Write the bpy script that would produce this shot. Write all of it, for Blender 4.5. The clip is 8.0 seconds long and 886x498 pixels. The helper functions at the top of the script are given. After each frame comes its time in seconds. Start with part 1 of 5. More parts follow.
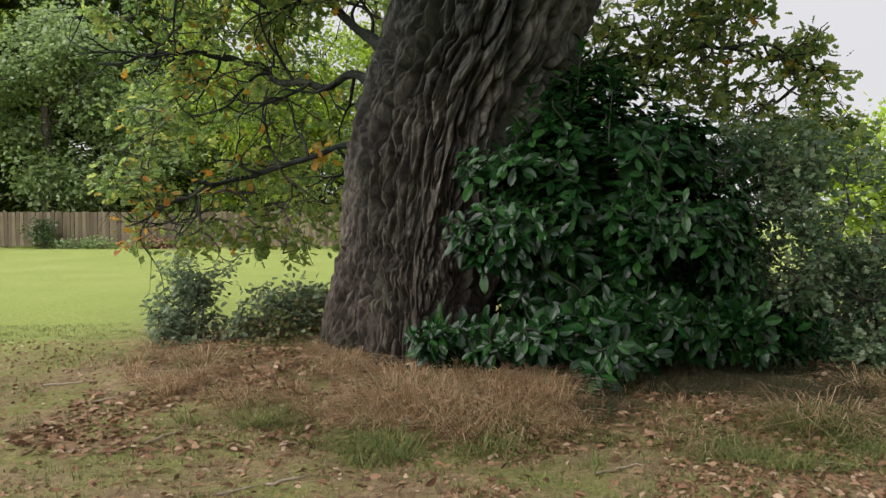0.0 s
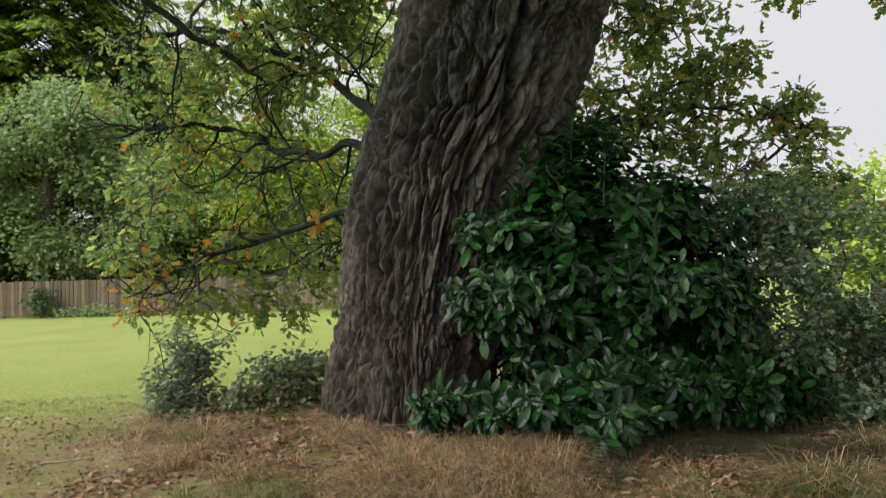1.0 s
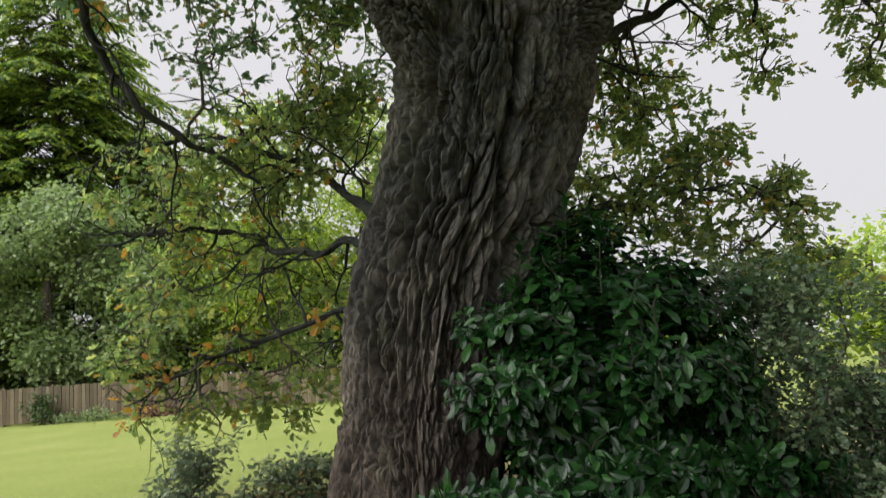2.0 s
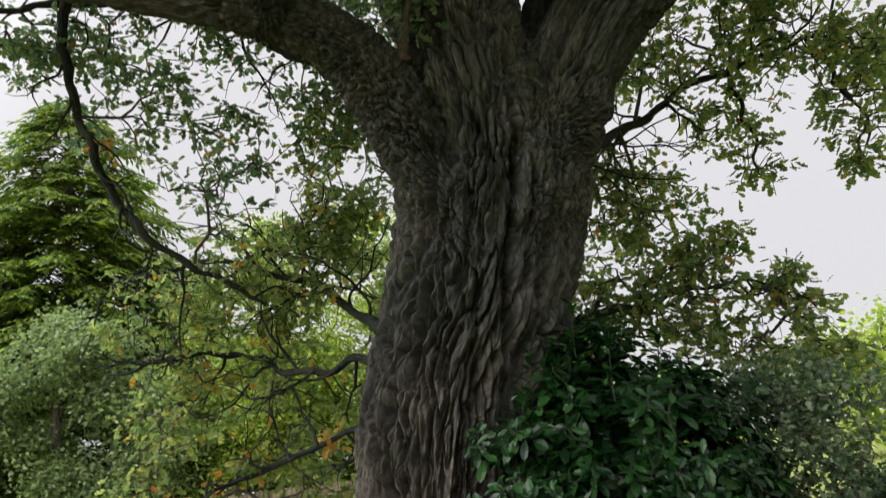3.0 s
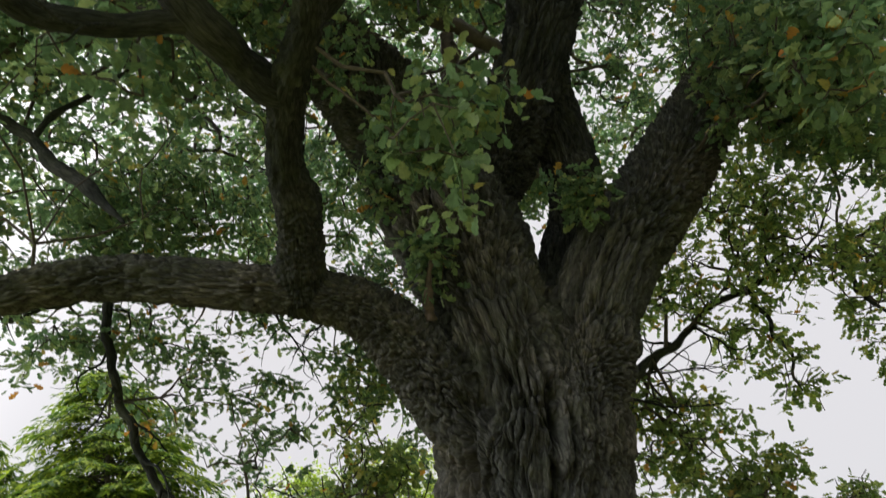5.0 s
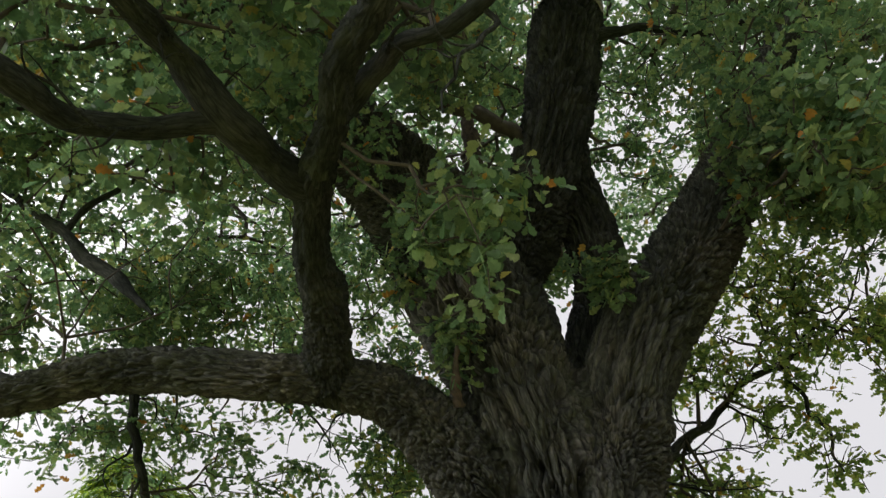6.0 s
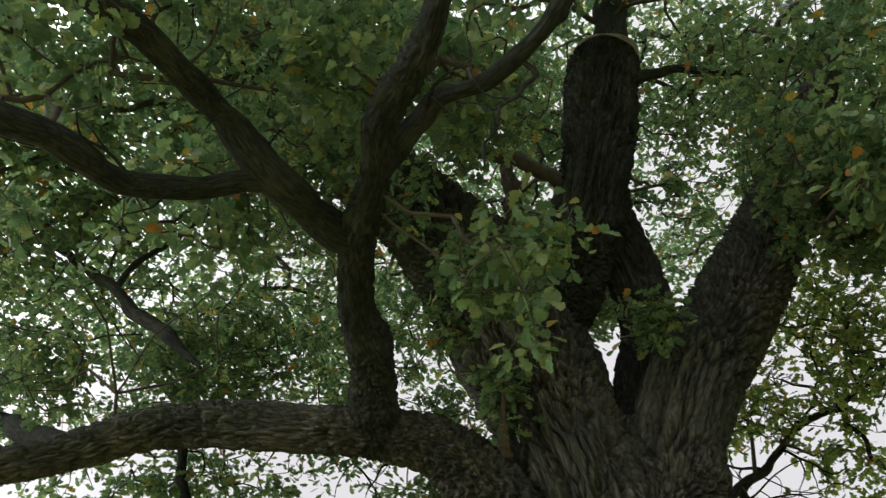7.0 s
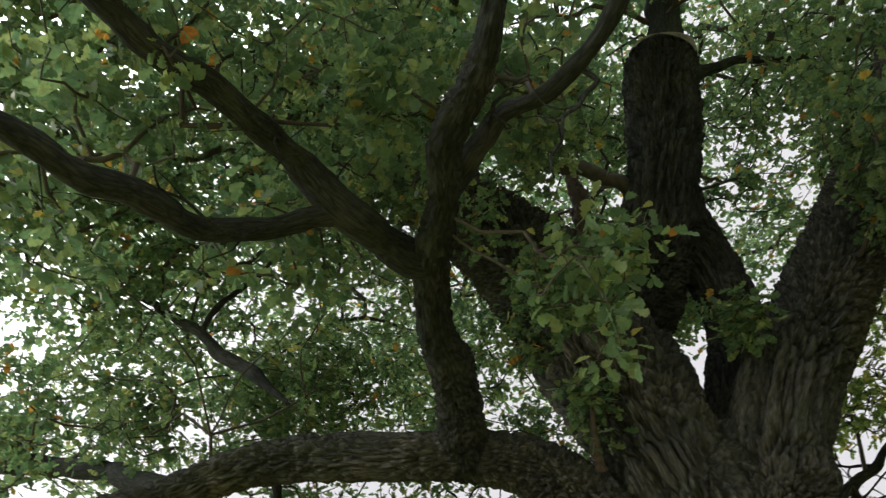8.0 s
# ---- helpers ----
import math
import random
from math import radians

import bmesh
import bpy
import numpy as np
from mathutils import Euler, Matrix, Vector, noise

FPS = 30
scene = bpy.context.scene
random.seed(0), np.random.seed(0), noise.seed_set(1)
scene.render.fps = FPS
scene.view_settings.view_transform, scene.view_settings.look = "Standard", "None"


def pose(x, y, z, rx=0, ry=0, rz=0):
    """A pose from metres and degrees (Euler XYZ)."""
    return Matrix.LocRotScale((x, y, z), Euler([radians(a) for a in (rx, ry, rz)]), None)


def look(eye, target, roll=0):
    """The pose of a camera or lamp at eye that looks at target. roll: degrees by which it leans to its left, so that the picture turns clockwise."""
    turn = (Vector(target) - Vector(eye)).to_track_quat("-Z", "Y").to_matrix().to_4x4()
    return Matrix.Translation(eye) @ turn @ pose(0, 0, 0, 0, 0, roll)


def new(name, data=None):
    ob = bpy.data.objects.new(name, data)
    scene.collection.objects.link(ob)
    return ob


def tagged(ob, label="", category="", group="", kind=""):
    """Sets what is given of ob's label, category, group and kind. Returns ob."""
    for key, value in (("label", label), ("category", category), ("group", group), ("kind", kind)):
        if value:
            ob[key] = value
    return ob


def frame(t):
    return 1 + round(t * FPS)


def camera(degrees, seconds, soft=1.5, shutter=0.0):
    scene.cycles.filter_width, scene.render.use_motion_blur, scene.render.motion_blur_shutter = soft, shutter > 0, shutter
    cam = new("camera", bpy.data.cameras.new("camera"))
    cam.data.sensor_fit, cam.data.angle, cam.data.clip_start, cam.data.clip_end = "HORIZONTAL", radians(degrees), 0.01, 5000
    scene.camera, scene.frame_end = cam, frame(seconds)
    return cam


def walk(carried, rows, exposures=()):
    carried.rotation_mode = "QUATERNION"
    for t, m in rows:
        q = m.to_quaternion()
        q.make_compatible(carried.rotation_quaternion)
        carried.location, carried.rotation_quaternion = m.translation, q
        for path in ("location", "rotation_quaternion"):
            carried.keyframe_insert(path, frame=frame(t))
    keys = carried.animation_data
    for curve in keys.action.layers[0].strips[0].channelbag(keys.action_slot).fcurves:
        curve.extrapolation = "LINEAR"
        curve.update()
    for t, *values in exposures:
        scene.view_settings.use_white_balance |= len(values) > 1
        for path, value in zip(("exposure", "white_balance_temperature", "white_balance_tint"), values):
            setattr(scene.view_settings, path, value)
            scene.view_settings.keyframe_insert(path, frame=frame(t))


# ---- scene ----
cam = camera(59.2, 8.0, soft=1.3, shutter=0.4)
METRES, EYE, TILT, LEAN, TURN = 0.85, 1.5, -2.2, 0.0, 0.0
ROWS = [
    (0.0, 0.0, 0.0, 0.0, 0.0, 0.0, -0.0),
    (0.5, 0.0028, -0.0074, 0.0416, -0.09, 1.78, 0.4),
    (1.0, 0.0121, -0.0111, 0.0801, 0.01, 4.25, 1.45),
    (1.5, 0.0228, -0.037, 0.1349, 0.09, 7.01, 2.63),
    (3.0, 0.0772, -0.1215, 0.3216, 1.76, 18.02, 7.12),
    (3.5, 0.0966, -0.1712, 0.3938, 2.57, 21.54, 8.1),
    (4.0, 0.1224, -0.2047, 0.453, 3.67, 25.5, 9.75),
    (4.5, 0.1285, -0.269, 0.5107, 5.28, 30.63, 10.75),
    (5.0, 0.1551, -0.3397, 0.5688, 6.69, 35.35, 11.31),
    (6.5, 0.1397, -0.4787, 0.7066, 10.04, 43.02, 11.01),
    (7.0, 0.1266, -0.5002, 0.7243, 11.97, 44.83, 10.47),
    (7.5, 0.1012, -0.5037, 0.7424, 15.03, 46.3, 10.27),
    (8.0, 0.0698, -0.501, 0.748, 19.29, 47.63, 10.51),
]
walk(cam, [(t, pose(0, 0, EYE, TILT, LEAN, TURN) @ pose(METRES * x, METRES * y, METRES * z, 90 + pitch, roll, yaw)) for t, x, y, z, yaw, pitch, roll in ROWS])

# ---- world, sun ----
world = bpy.data.worlds.new("overcast")
scene.world = world
world.use_nodes = True
wn, wl = world.node_tree.nodes, world.node_tree.links
wn.clear()
w_out, w_bg = wn.new("ShaderNodeOutputWorld"), wn.new("ShaderNodeBackground")
w_sky = wn.new("ShaderNodeTexSky")
w_sky.sky_type, w_sky.sun_disc = "NISHITA", False
w_sky.sun_elevation, w_sky.sun_rotation = radians(33), radians(248)
w_scale = wn.new("ShaderNodeVectorMath")
w_scale.operation = "SCALE"
w_scale.inputs["Scale"].default_value = 0.12
w_geo, w_sep = wn.new("ShaderNodeTexCoord"), wn.new("ShaderNodeSeparateXYZ")
w_ramp = wn.new("ShaderNodeValToRGB")
w_ramp.color_ramp.elements[0].position, w_ramp.color_ramp.elements[0].color = 0.0, (0.69, 0.672, 0.69, 1)
w_ramp.color_ramp.elements[1].position, w_ramp.color_ramp.elements[1].color = 1.0, (3.4, 3.55, 3.95, 1)
w_mid = w_ramp.color_ramp.elements.new(0.8)
w_mid.color = (0.82, 0.80, 0.82, 1)
w_mix = wn.new("ShaderNodeMixRGB")
w_mix.inputs[0].default_value = 0.93
wl.new(w_geo.outputs["Generated"], w_sep.inputs[0])
wl.new(w_sep.outputs["Z"], w_ramp.inputs[0])
wl.new(w_sky.outputs[0], w_scale.inputs[0])
wl.new(w_scale.outputs[0], w_mix.inputs[1])
wl.new(w_ramp.outputs[0], w_mix.inputs[2])
# the cloud is brighter in a wide glow round the hidden sun, off to the left of the oak
SUN_WAY = Vector((-0.85, -0.35, 0.60)).normalized()
w_dot = wn.new("ShaderNodeVectorMath")
w_dot.operation = "DOT_PRODUCT"
w_dot.inputs[1].default_value = SUN_WAY
w_glow = wn.new("ShaderNodeMapRange")
w_glow.interpolation_type = "SMOOTHSTEP"
w_glow.inputs["From Min"].default_value, w_glow.inputs["From Max"].default_value = 0.25, 1.0
w_glow.inputs["To Min"].default_value, w_glow.inputs["To Max"].default_value = 1.0, 3.6
w_lit = wn.new("ShaderNodeVectorMath")
w_lit.operation = "SCALE"
wl.new(w_geo.outputs["Generated"], w_dot.inputs[0])
wl.new(w_dot.outputs["Value"], w_glow.inputs[0])
wl.new(w_mix.outputs[0], w_lit.inputs[0])
wl.new(w_glow.outputs[0], w_lit.inputs["Scale"])
wl.new(w_lit.outputs[0], w_bg.inputs[0])
wl.new(w_bg.outputs[0], w_out.inputs[0])

sun_data = bpy.data.lights.new("sun", "SUN")
sun_data.energy, sun_data.angle, sun_data.color = 1.5, radians(40), (1.0, 0.96, 0.9)
sun = new("sun", sun_data)
sun.matrix_world = look(SUN_WAY * 50, (0, 0, 0))
scene.view_settings.exposure = 0.14


# ---- numbers: noise, tubes, meshes ----
rng = np.random.default_rng(7)
TABLE = rng.random((64, 64, 64))
FLAT = TABLE.astype(np.float32).ravel()
ASKEW = np.array(Euler((0.71, 0.53, 1.13)).to_matrix())


def grain(p):
    """Smooth value noise, 0 to 1, at the rows of p; its lattice lies askew."""
    p = (np.asarray(p) @ ASKEW).astype(np.float32)
    low = np.floor(p)
    f = p - low
    u = f * f * f * (f * (f * 6 - 15) + 10)
    x, y, z = (low.astype(np.int32) & 63).T
    ux, uy, uz = u.T
    x1, y1, z1 = (x + 1) & 63, (y + 1) & 63, (z + 1) & 63
    rows = [(x << 12) + (y << 6), (x << 12) + (y1 << 6), (x1 << 12) + (y << 6), (x1 << 12) + (y1 << 6)]
    a, b, c, d = ((lo + (hi - lo) * uz) for lo, hi in ((FLAT[r + z], FLAT[r + z1]) for r in rows))
    left, right = a + (b - a) * uy, c + (d - c) * uy
    return (left + (right - left) * ux).astype(float)


def unit(v):
    return v / np.maximum(np.linalg.norm(v, axis=-1, keepdims=True), 1e-9)


def mesh_of(name, verts, faces, material, smooth=False, run=None):
    """A mesh from arrays; faces all have the same number of corners."""
    me = bpy.data.meshes.new(name)
    faces = np.asarray(faces, dtype=np.int32)
    me.vertices.add(len(verts))
    me.vertices.foreach_set("co", np.asarray(verts, dtype=np.float32).ravel())
    me.loops.add(faces.size)
    me.loops.foreach_set("vertex_index", faces.ravel())
    me.polygons.add(len(faces))
    me.polygons.foreach_set("loop_start", np.arange(0, faces.size, faces.shape[1], dtype=np.int32))
    me.polygons.foreach_set("use_smooth", np.full(len(faces), smooth))
    me.update(calc_edges=True)
    me.materials.append(material)
    if run is not None:
        me.attributes.new("grain_run", "FLOAT_VECTOR", "POINT").data.foreach_set("vector", np.asarray(run, dtype=np.float32).ravel())
    return me


def thing(name, label, category, group="", kind=""):
    return tagged(new(name), label, category, group, kind)


def under(ob, parent, label="", kind=""):
    ob.parent = parent
    return tagged(ob, label, kind=kind)


def part(name, bm, material, parent, label=""):
    me = bpy.data.meshes.new(name)
    bm.to_mesh(me)
    bm.free()
    me.materials.append(material)
    return under(new(name, me), parent, label)


def spline(points, step):
    """Catmull-Rom through rows x, y, z, r, sampled about every step metres."""
    p = np.array(points, dtype=float)
    q = np.vstack([2 * p[0] - p[1], p, 2 * p[-1] - p[-2]])
    rows = []
    for k in range(1, len(q) - 2):
        n = max(2, int(np.linalg.norm(q[k + 1, :3] - q[k, :3]) / step))
        t = np.linspace(0, 1, n, endpoint=False)[:, None]
        rows.append(0.5 * (2 * q[k] + (q[k + 1] - q[k - 1]) * t + (2 * q[k - 1] - 5 * q[k] + 4 * q[k + 1] - q[k + 2]) * t ** 2
                           + (3 * q[k] - q[k - 1] - 3 * q[k + 1] + q[k + 2]) * t ** 3))
    rows.append(p[-1:])
    return np.vstack(rows)


def frames_along(c):
    """Tangent and two carried-along normals for the rows of a centre line."""
    t = unit(np.gradient(c, axis=0))
    u = np.zeros_like(t)
    first = np.cross(t[0], (0.3, 1.0, 0.1))
    u[0] = first / np.linalg.norm(first)
    for k in range(1, len(t)):
        w = u[k - 1] - t[k] * np.dot(u[k - 1], t[k])
        u[k] = w / np.linalg.norm(w)
    return t, u, np.cross(t, u)


def tube(rows, sides, cap=True):
    """Vertices and quads of a tapered tube along rows x, y, z, r."""
    c, r = rows[:, :3], rows[:, 3]
    _, u, v = frames_along(c)
    a = np.linspace(0, 2 * np.pi, sides, endpoint=False)
    ring = c[:, None] + r[:, None, None] * (np.cos(a)[None, :, None] * u[:, None] + np.sin(a)[None, :, None] * v[:, None])
    n = len(rows)
    k, j = np.meshgrid(np.arange(n - 1), np.arange(sides), indexing="ij")
    j2 = (j + 1) % sides
    quads = np.stack([k * sides + j, k * sides + j2, (k + 1) * sides + j2, (k + 1) * sides + j], -1).reshape(-1, 4)
    verts = ring.reshape(-1, 3)
    if cap:
        tips = np.vstack([c[0], c[-1]])
        m = len(verts)
        j = np.arange(sides)
        low = np.stack([(j + 1) % sides, j, np.full(sides, m), np.full(sides, m)], -1)
        top = np.stack([(n - 1) * sides + j, (n - 1) * sides + (j + 1) % sides, np.full(sides, m + 1), np.full(sides, m + 1)], -1)
        verts = np.vstack([verts, tips])
        return verts, quads, np.vstack([low, top])[:, :3]
    return verts, quads, np.zeros((0, 3), int)


def gather(pieces):
    """Joins pieces of (verts, faces) into one pair."""
    vs, fs, at = [], [], 0
    for v, f in pieces:
        vs.append(v)
        fs.append(np.asarray(f) + at)
        at += len(v)
    return np.vstack(vs), np.vstack(fs)


# ---- materials ----
def shader(name):
    m = bpy.data.materials.new(name)
    m.use_nodes = True
    n, l = m.node_tree.nodes, m.node_tree.links
    return m, n, l, n["Principled BSDF"]


def ramp(n, stops):
    r = n.new("ShaderNodeValToRGB")
    e = r.color_ramp.elements
    while len(e) < len(stops):
        e.new(0.5)
    for el, (pos, col) in zip(e, stops):
        el.position, el.color = pos, (*col, 1)
    return r


def noise_node(n, l, scale, detail=4.0, rough=0.6, vec=None):
    t = n.new("ShaderNodeTexNoise")
    t.inputs["Scale"].default_value, t.inputs["Detail"].default_value, t.inputs["Roughness"].default_value = scale, detail, rough
    if vec is not None:
        l.new(vec, t.inputs["Vector"])
    return t


def blend(n, l, fac, a, b, mode="MIX"):
    m = n.new("ShaderNodeMixRGB")
    m.blend_type = mode
    for k, v in enumerate((fac, a, b)):
        if isinstance(v, (int, float)):
            m.inputs[k].default_value = v
        elif isinstance(v, tuple):
            m.inputs[k].default_value = (*v, 1)
        else:
            l.new(v, m.inputs[k])
    return m.outputs[0]


def bump(n, l, p, height, strength, distance):
    b = n.new("ShaderNodeBump")
    b.inputs["Strength"].default_value, b.inputs["Distance"].default_value = strength, distance
    l.new(height, b.inputs["Height"])
    l.new(b.outputs[0], p.inputs["Normal"])


def mat_leaf(name, stops, translucent=0.4, rough=0.45, gloss=0.5, single=False):
    """Leaf: each leaf takes its own colour; light comes through it."""
    m, n, l, p = shader(name)
    geo = n.new("ShaderNodeNewGeometry")
    col = ramp(n, stops)
    if single:
        geo = n.new("ShaderNodeObjectInfo")
    l.new(geo.outputs["Random" if single else "Random Per Island"], col.inputs[0])
    tex = n.new("ShaderNodeTexCoord")
    spots = noise_node(n, l, 22.0, 3.0, 0.6, tex.outputs["Object"])
    spot_ramp = ramp(n, [(0.3, (0.75, 0.75, 0.7)), (0.7, (1.2, 1.2, 1.1))])
    l.new(spots.outputs[0], spot_ramp.inputs[0])
    base = blend(n, l, 1.0, col.outputs[0], spot_ramp.outputs[0], "MULTIPLY")
    l.new(base, p.inputs["Base Color"])
    p.inputs["Roughness"].default_value = rough
    p.inputs["Specular IOR Level"].default_value = gloss
    tr = n.new("ShaderNodeBsdfTranslucent")
    light = blend(n, l, 1.0, base, (1.7, 1.8, 1.5), "MULTIPLY")
    l.new(light, tr.inputs[0])
    mix = n.new("ShaderNodeMixShader")
    mix.inputs[0].default_value = translucent
    l.new(p.outputs[0], mix.inputs[1])
    l.new(tr.outputs[0], mix.inputs[2])
    l.new(mix.outputs[0], n["Material Output"].inputs[0])
    return m


def mat_bark(name, stops, relief_strength, foot=None):
    m, n, l, p = shader(name)
    tex = n.new("ShaderNodeTexCoord")
    big = noise_node(n, l, 1.1, 4.0, 0.6, tex.outputs["Object"])
    col = ramp(n, stops)
    l.new(big.outputs[0], col.inputs[0])
    tint = col.outputs[0]
    if foot:
        # the lower bark is brown, the upper bark grey, with a ragged change between
        low = ramp(n, foot)
        l.new(big.outputs[0], low.inputs[0])
        at, up = n.new("ShaderNodeSeparateXYZ"), n.new("ShaderNodeMapRange")
        l.new(tex.outputs["Object"], at.inputs[0])
        ragged = n.new("ShaderNodeMath")
        ragged.operation = "MULTIPLY_ADD"
        l.new(big.outputs[0], ragged.inputs[0])
        ragged.inputs[1].default_value = 2.5
        l.new(at.outputs["Z"], ragged.inputs[2])
        up.inputs["From Min"].default_value, up.inputs["From Max"].default_value = 1.7, 4.6
        l.new(ragged.outputs[0], up.inputs[0])
        tint = blend(n, l, up.outputs[0], low.outputs[0], tint)
    stretch = n.new("ShaderNodeMapping")
    stretch.inputs["Scale"].default_value = (38, 38, 7)
    run = n.new("ShaderNodeAttribute")
    run.attribute_name = "grain_run"
    l.new(run.outputs["Vector"], stretch.inputs[0])
    fine = noise_node(n, l, 1.0, 8.0, 0.75, stretch.outputs[0])
    flakes = n.new("ShaderNodeTexVoronoi")
    flakes.feature = "DISTANCE_TO_EDGE"
    flakes.inputs["Scale"].default_value = 0.7
    bent = blend(n, l, 0.25, stretch.outputs[0], fine.outputs["Color"], "ADD")
    l.new(bent, flakes.inputs["Vector"])
    tone = ramp(n, [(0.34, (0.5, 0.5, 0.51)), (0.5, (0.92, 0.92, 0.92)), (0.66, (1.6, 1.55, 1.5))])
    l.new(fine.outputs[0], tone.inputs[0])
    base = blend(n, l, 1.0, tint, tone.outputs[0], "MULTIPLY")
    # shade in the cracks is put into the colour, darker between the flakes
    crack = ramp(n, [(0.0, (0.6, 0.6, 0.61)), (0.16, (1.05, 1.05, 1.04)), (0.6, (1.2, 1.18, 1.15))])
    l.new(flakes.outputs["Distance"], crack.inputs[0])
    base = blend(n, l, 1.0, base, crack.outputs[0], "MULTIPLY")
    relief = n.new("ShaderNodeMath")
    relief.operation = "MULTIPLY_ADD"
    l.new(flakes.outputs["Distance"], relief.inputs[0])
    relief.inputs[1].default_value = 1.6
    l.new(fine.outputs[0], relief.inputs[2])
    moss = noise_node(n, l, 2.3, 5.0, 0.65, tex.outputs["Object"])
    moss_r = ramp(n, [(0.52, (0, 0, 0)), (0.75, (0.5, 0.5, 0.5))])
    l.new(moss.outputs[0], moss_r.inputs[0])
    base = blend(n, l, moss_r.outputs[0], base, (0.075, 0.085, 0.05))
    l.new(base, p.inputs["Base Color"])
    p.inputs["Roughness"].default_value = 0.95
    p.inputs["Specular IOR Level"].default_value = 0.12
    bump(n, l, p, relief.outputs[0], relief_strength, 0.028)
    return m


def mat_plain(name, a, b, scale, rough=0.8, relief=0.01, spec=0.3):
    """Two tones over a noise at two sizes, with a fine relief."""
    m, n, l, p = shader(name)
    tex = n.new("ShaderNodeTexCoord")
    one = noise_node(n, l, scale, 5.0, 0.65, tex.outputs["Object"])
    col = ramp(n, [(0.3, a), (0.7, b)])
    l.new(one.outputs[0], col.inputs[0])
    l.new(col.outputs[0], p.inputs["Base Color"])
    p.inputs["Roughness"].default_value = rough
    p.inputs["Specular IOR Level"].default_value = spec
    two = noise_node(n, l, scale * 6, 4.0, 0.6, tex.outputs["Object"])
    bump(n, l, p, two.outputs[0], 0.5, relief)
    return m


def mat_board():
    """Weathered boards, each of its own tone, grained along their length."""
    m, n, l, p = shader("fence_board")
    info, tex = n.new("ShaderNodeObjectInfo"), n.new("ShaderNodeTexCoord")
    col = ramp(n, [(0.0, (0.085, 0.064, 0.038)), (0.5, (0.135, 0.104, 0.064)), (1.0, (0.205, 0.165, 0.105))])
    l.new(info.outputs["Random"], col.inputs[0])
    stretch = n.new("ShaderNodeMapping")
    stretch.inputs["Scale"].default_value = (40, 40, 3)
    l.new(tex.outputs["Object"], stretch.inputs[0])
    fine = noise_node(n, l, 1.0, 6.0, 0.7, stretch.outputs[0])
    tone = ramp(n, [(0.3, (0.6, 0.6, 0.6)), (0.7, (1.3, 1.3, 1.25))])
    l.new(fine.outputs[0], tone.inputs[0])
    base = blend(n, l, 1.0, col.outputs[0], tone.outputs[0], "MULTIPLY")
    l.new(base, p.inputs["Base Color"])
    p.inputs["Roughness"].default_value = 0.85
    bump(n, l, p, fine.outputs[0], 0.5, 0.01)
    return m


def mat_island(name, stops, rough=0.8, translucent=0.0):
    """Each loose piece of a mesh takes its own colour."""
    m, n, l, p = shader(name)
    geo = n.new("ShaderNodeNewGeometry")
    col = ramp(n, stops)
    l.new(geo.outputs["Random Per Island"], col.inputs[0])
    l.new(col.outputs[0], p.inputs["Base Color"])
    p.inputs["Roughness"].default_value = rough
    p.inputs["Specular IOR Level"].default_value = 0.2
    if translucent:
        tr = n.new("ShaderNodeBsdfTranslucent")
        l.new(col.outputs[0], tr.inputs[0])
        mix = n.new("ShaderNodeMixShader")
        mix.inputs[0].default_value = translucent
        l.new(p.outputs[0], mix.inputs[1])
        l.new(tr.outputs[0], mix.inputs[2])
        l.new(mix.outputs[0], n["Material Output"].inputs[0])
    return m


OAK_STOPS = [(0.0, (0.054, 0.100, 0.056)), (0.35, (0.088, 0.148, 0.080)), (0.7, (0.135, 0.195, 0.094)), (0.965, (0.20, 0.235, 0.105)),
             (0.988, (0.27, 0.19, 0.04)), (1.0, (0.30, 0.12, 0.03))]
LAUREL_STOPS = [(0.0, (0.004, 0.018, 0.005)), (0.6, (0.010, 0.040, 0.010)), (1.0, (0.028, 0.085, 0.020))]
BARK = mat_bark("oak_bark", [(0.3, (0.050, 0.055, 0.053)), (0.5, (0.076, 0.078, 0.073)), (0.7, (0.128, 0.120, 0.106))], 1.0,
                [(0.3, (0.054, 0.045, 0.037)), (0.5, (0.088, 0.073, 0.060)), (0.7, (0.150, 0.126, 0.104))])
# cooler, darker copy of the bark: shade under the crown put into its colour
SHADED_UPPER_BARK = mat_bark("shaded_upper_oak_bark", [(0.3, (0.026, 0.029, 0.030)), (0.5, (0.042, 0.045, 0.046)), (0.7, (0.072, 0.073, 0.070))], 1.0)
# smoother young bark, its colour darkened further for the limbs' shaded undersides
SHADED_YOUNG_BARK = mat_bark("shaded_young_oak_bark", [(0.3, (0.017, 0.020, 0.019)), (0.5, (0.027, 0.030, 0.028)), (0.7, (0.046, 0.048, 0.043))], 0.35)
FAR_BARK = mat_plain("far_bark", (0.05, 0.045, 0.04), (0.12, 0.10, 0.085), 3.0, 0.9)
TWIG = mat_plain("twig_bark", (0.04, 0.035, 0.03), (0.08, 0.068, 0.056), 14.0, 0.85)
LAUREL_STEM = mat_plain("laurel_stem", (0.015, 0.02, 0.012), (0.035, 0.04, 0.022), 14.0, 0.7)
TWIG_PALE = mat_plain("dry_twig", (0.22, 0.17, 0.12), (0.40, 0.33, 0.25), 20.0, 0.8)
PAPER = mat_plain("paper", (0.36, 0.37, 0.38), (0.55, 0.55, 0.56), 30.0, 0.7)
OAK_LEAF = mat_leaf("oak_leaf", OAK_STOPS, 0.48)
OAK_PIECE = mat_leaf("oak_piece", OAK_STOPS, 0.5, single=True)
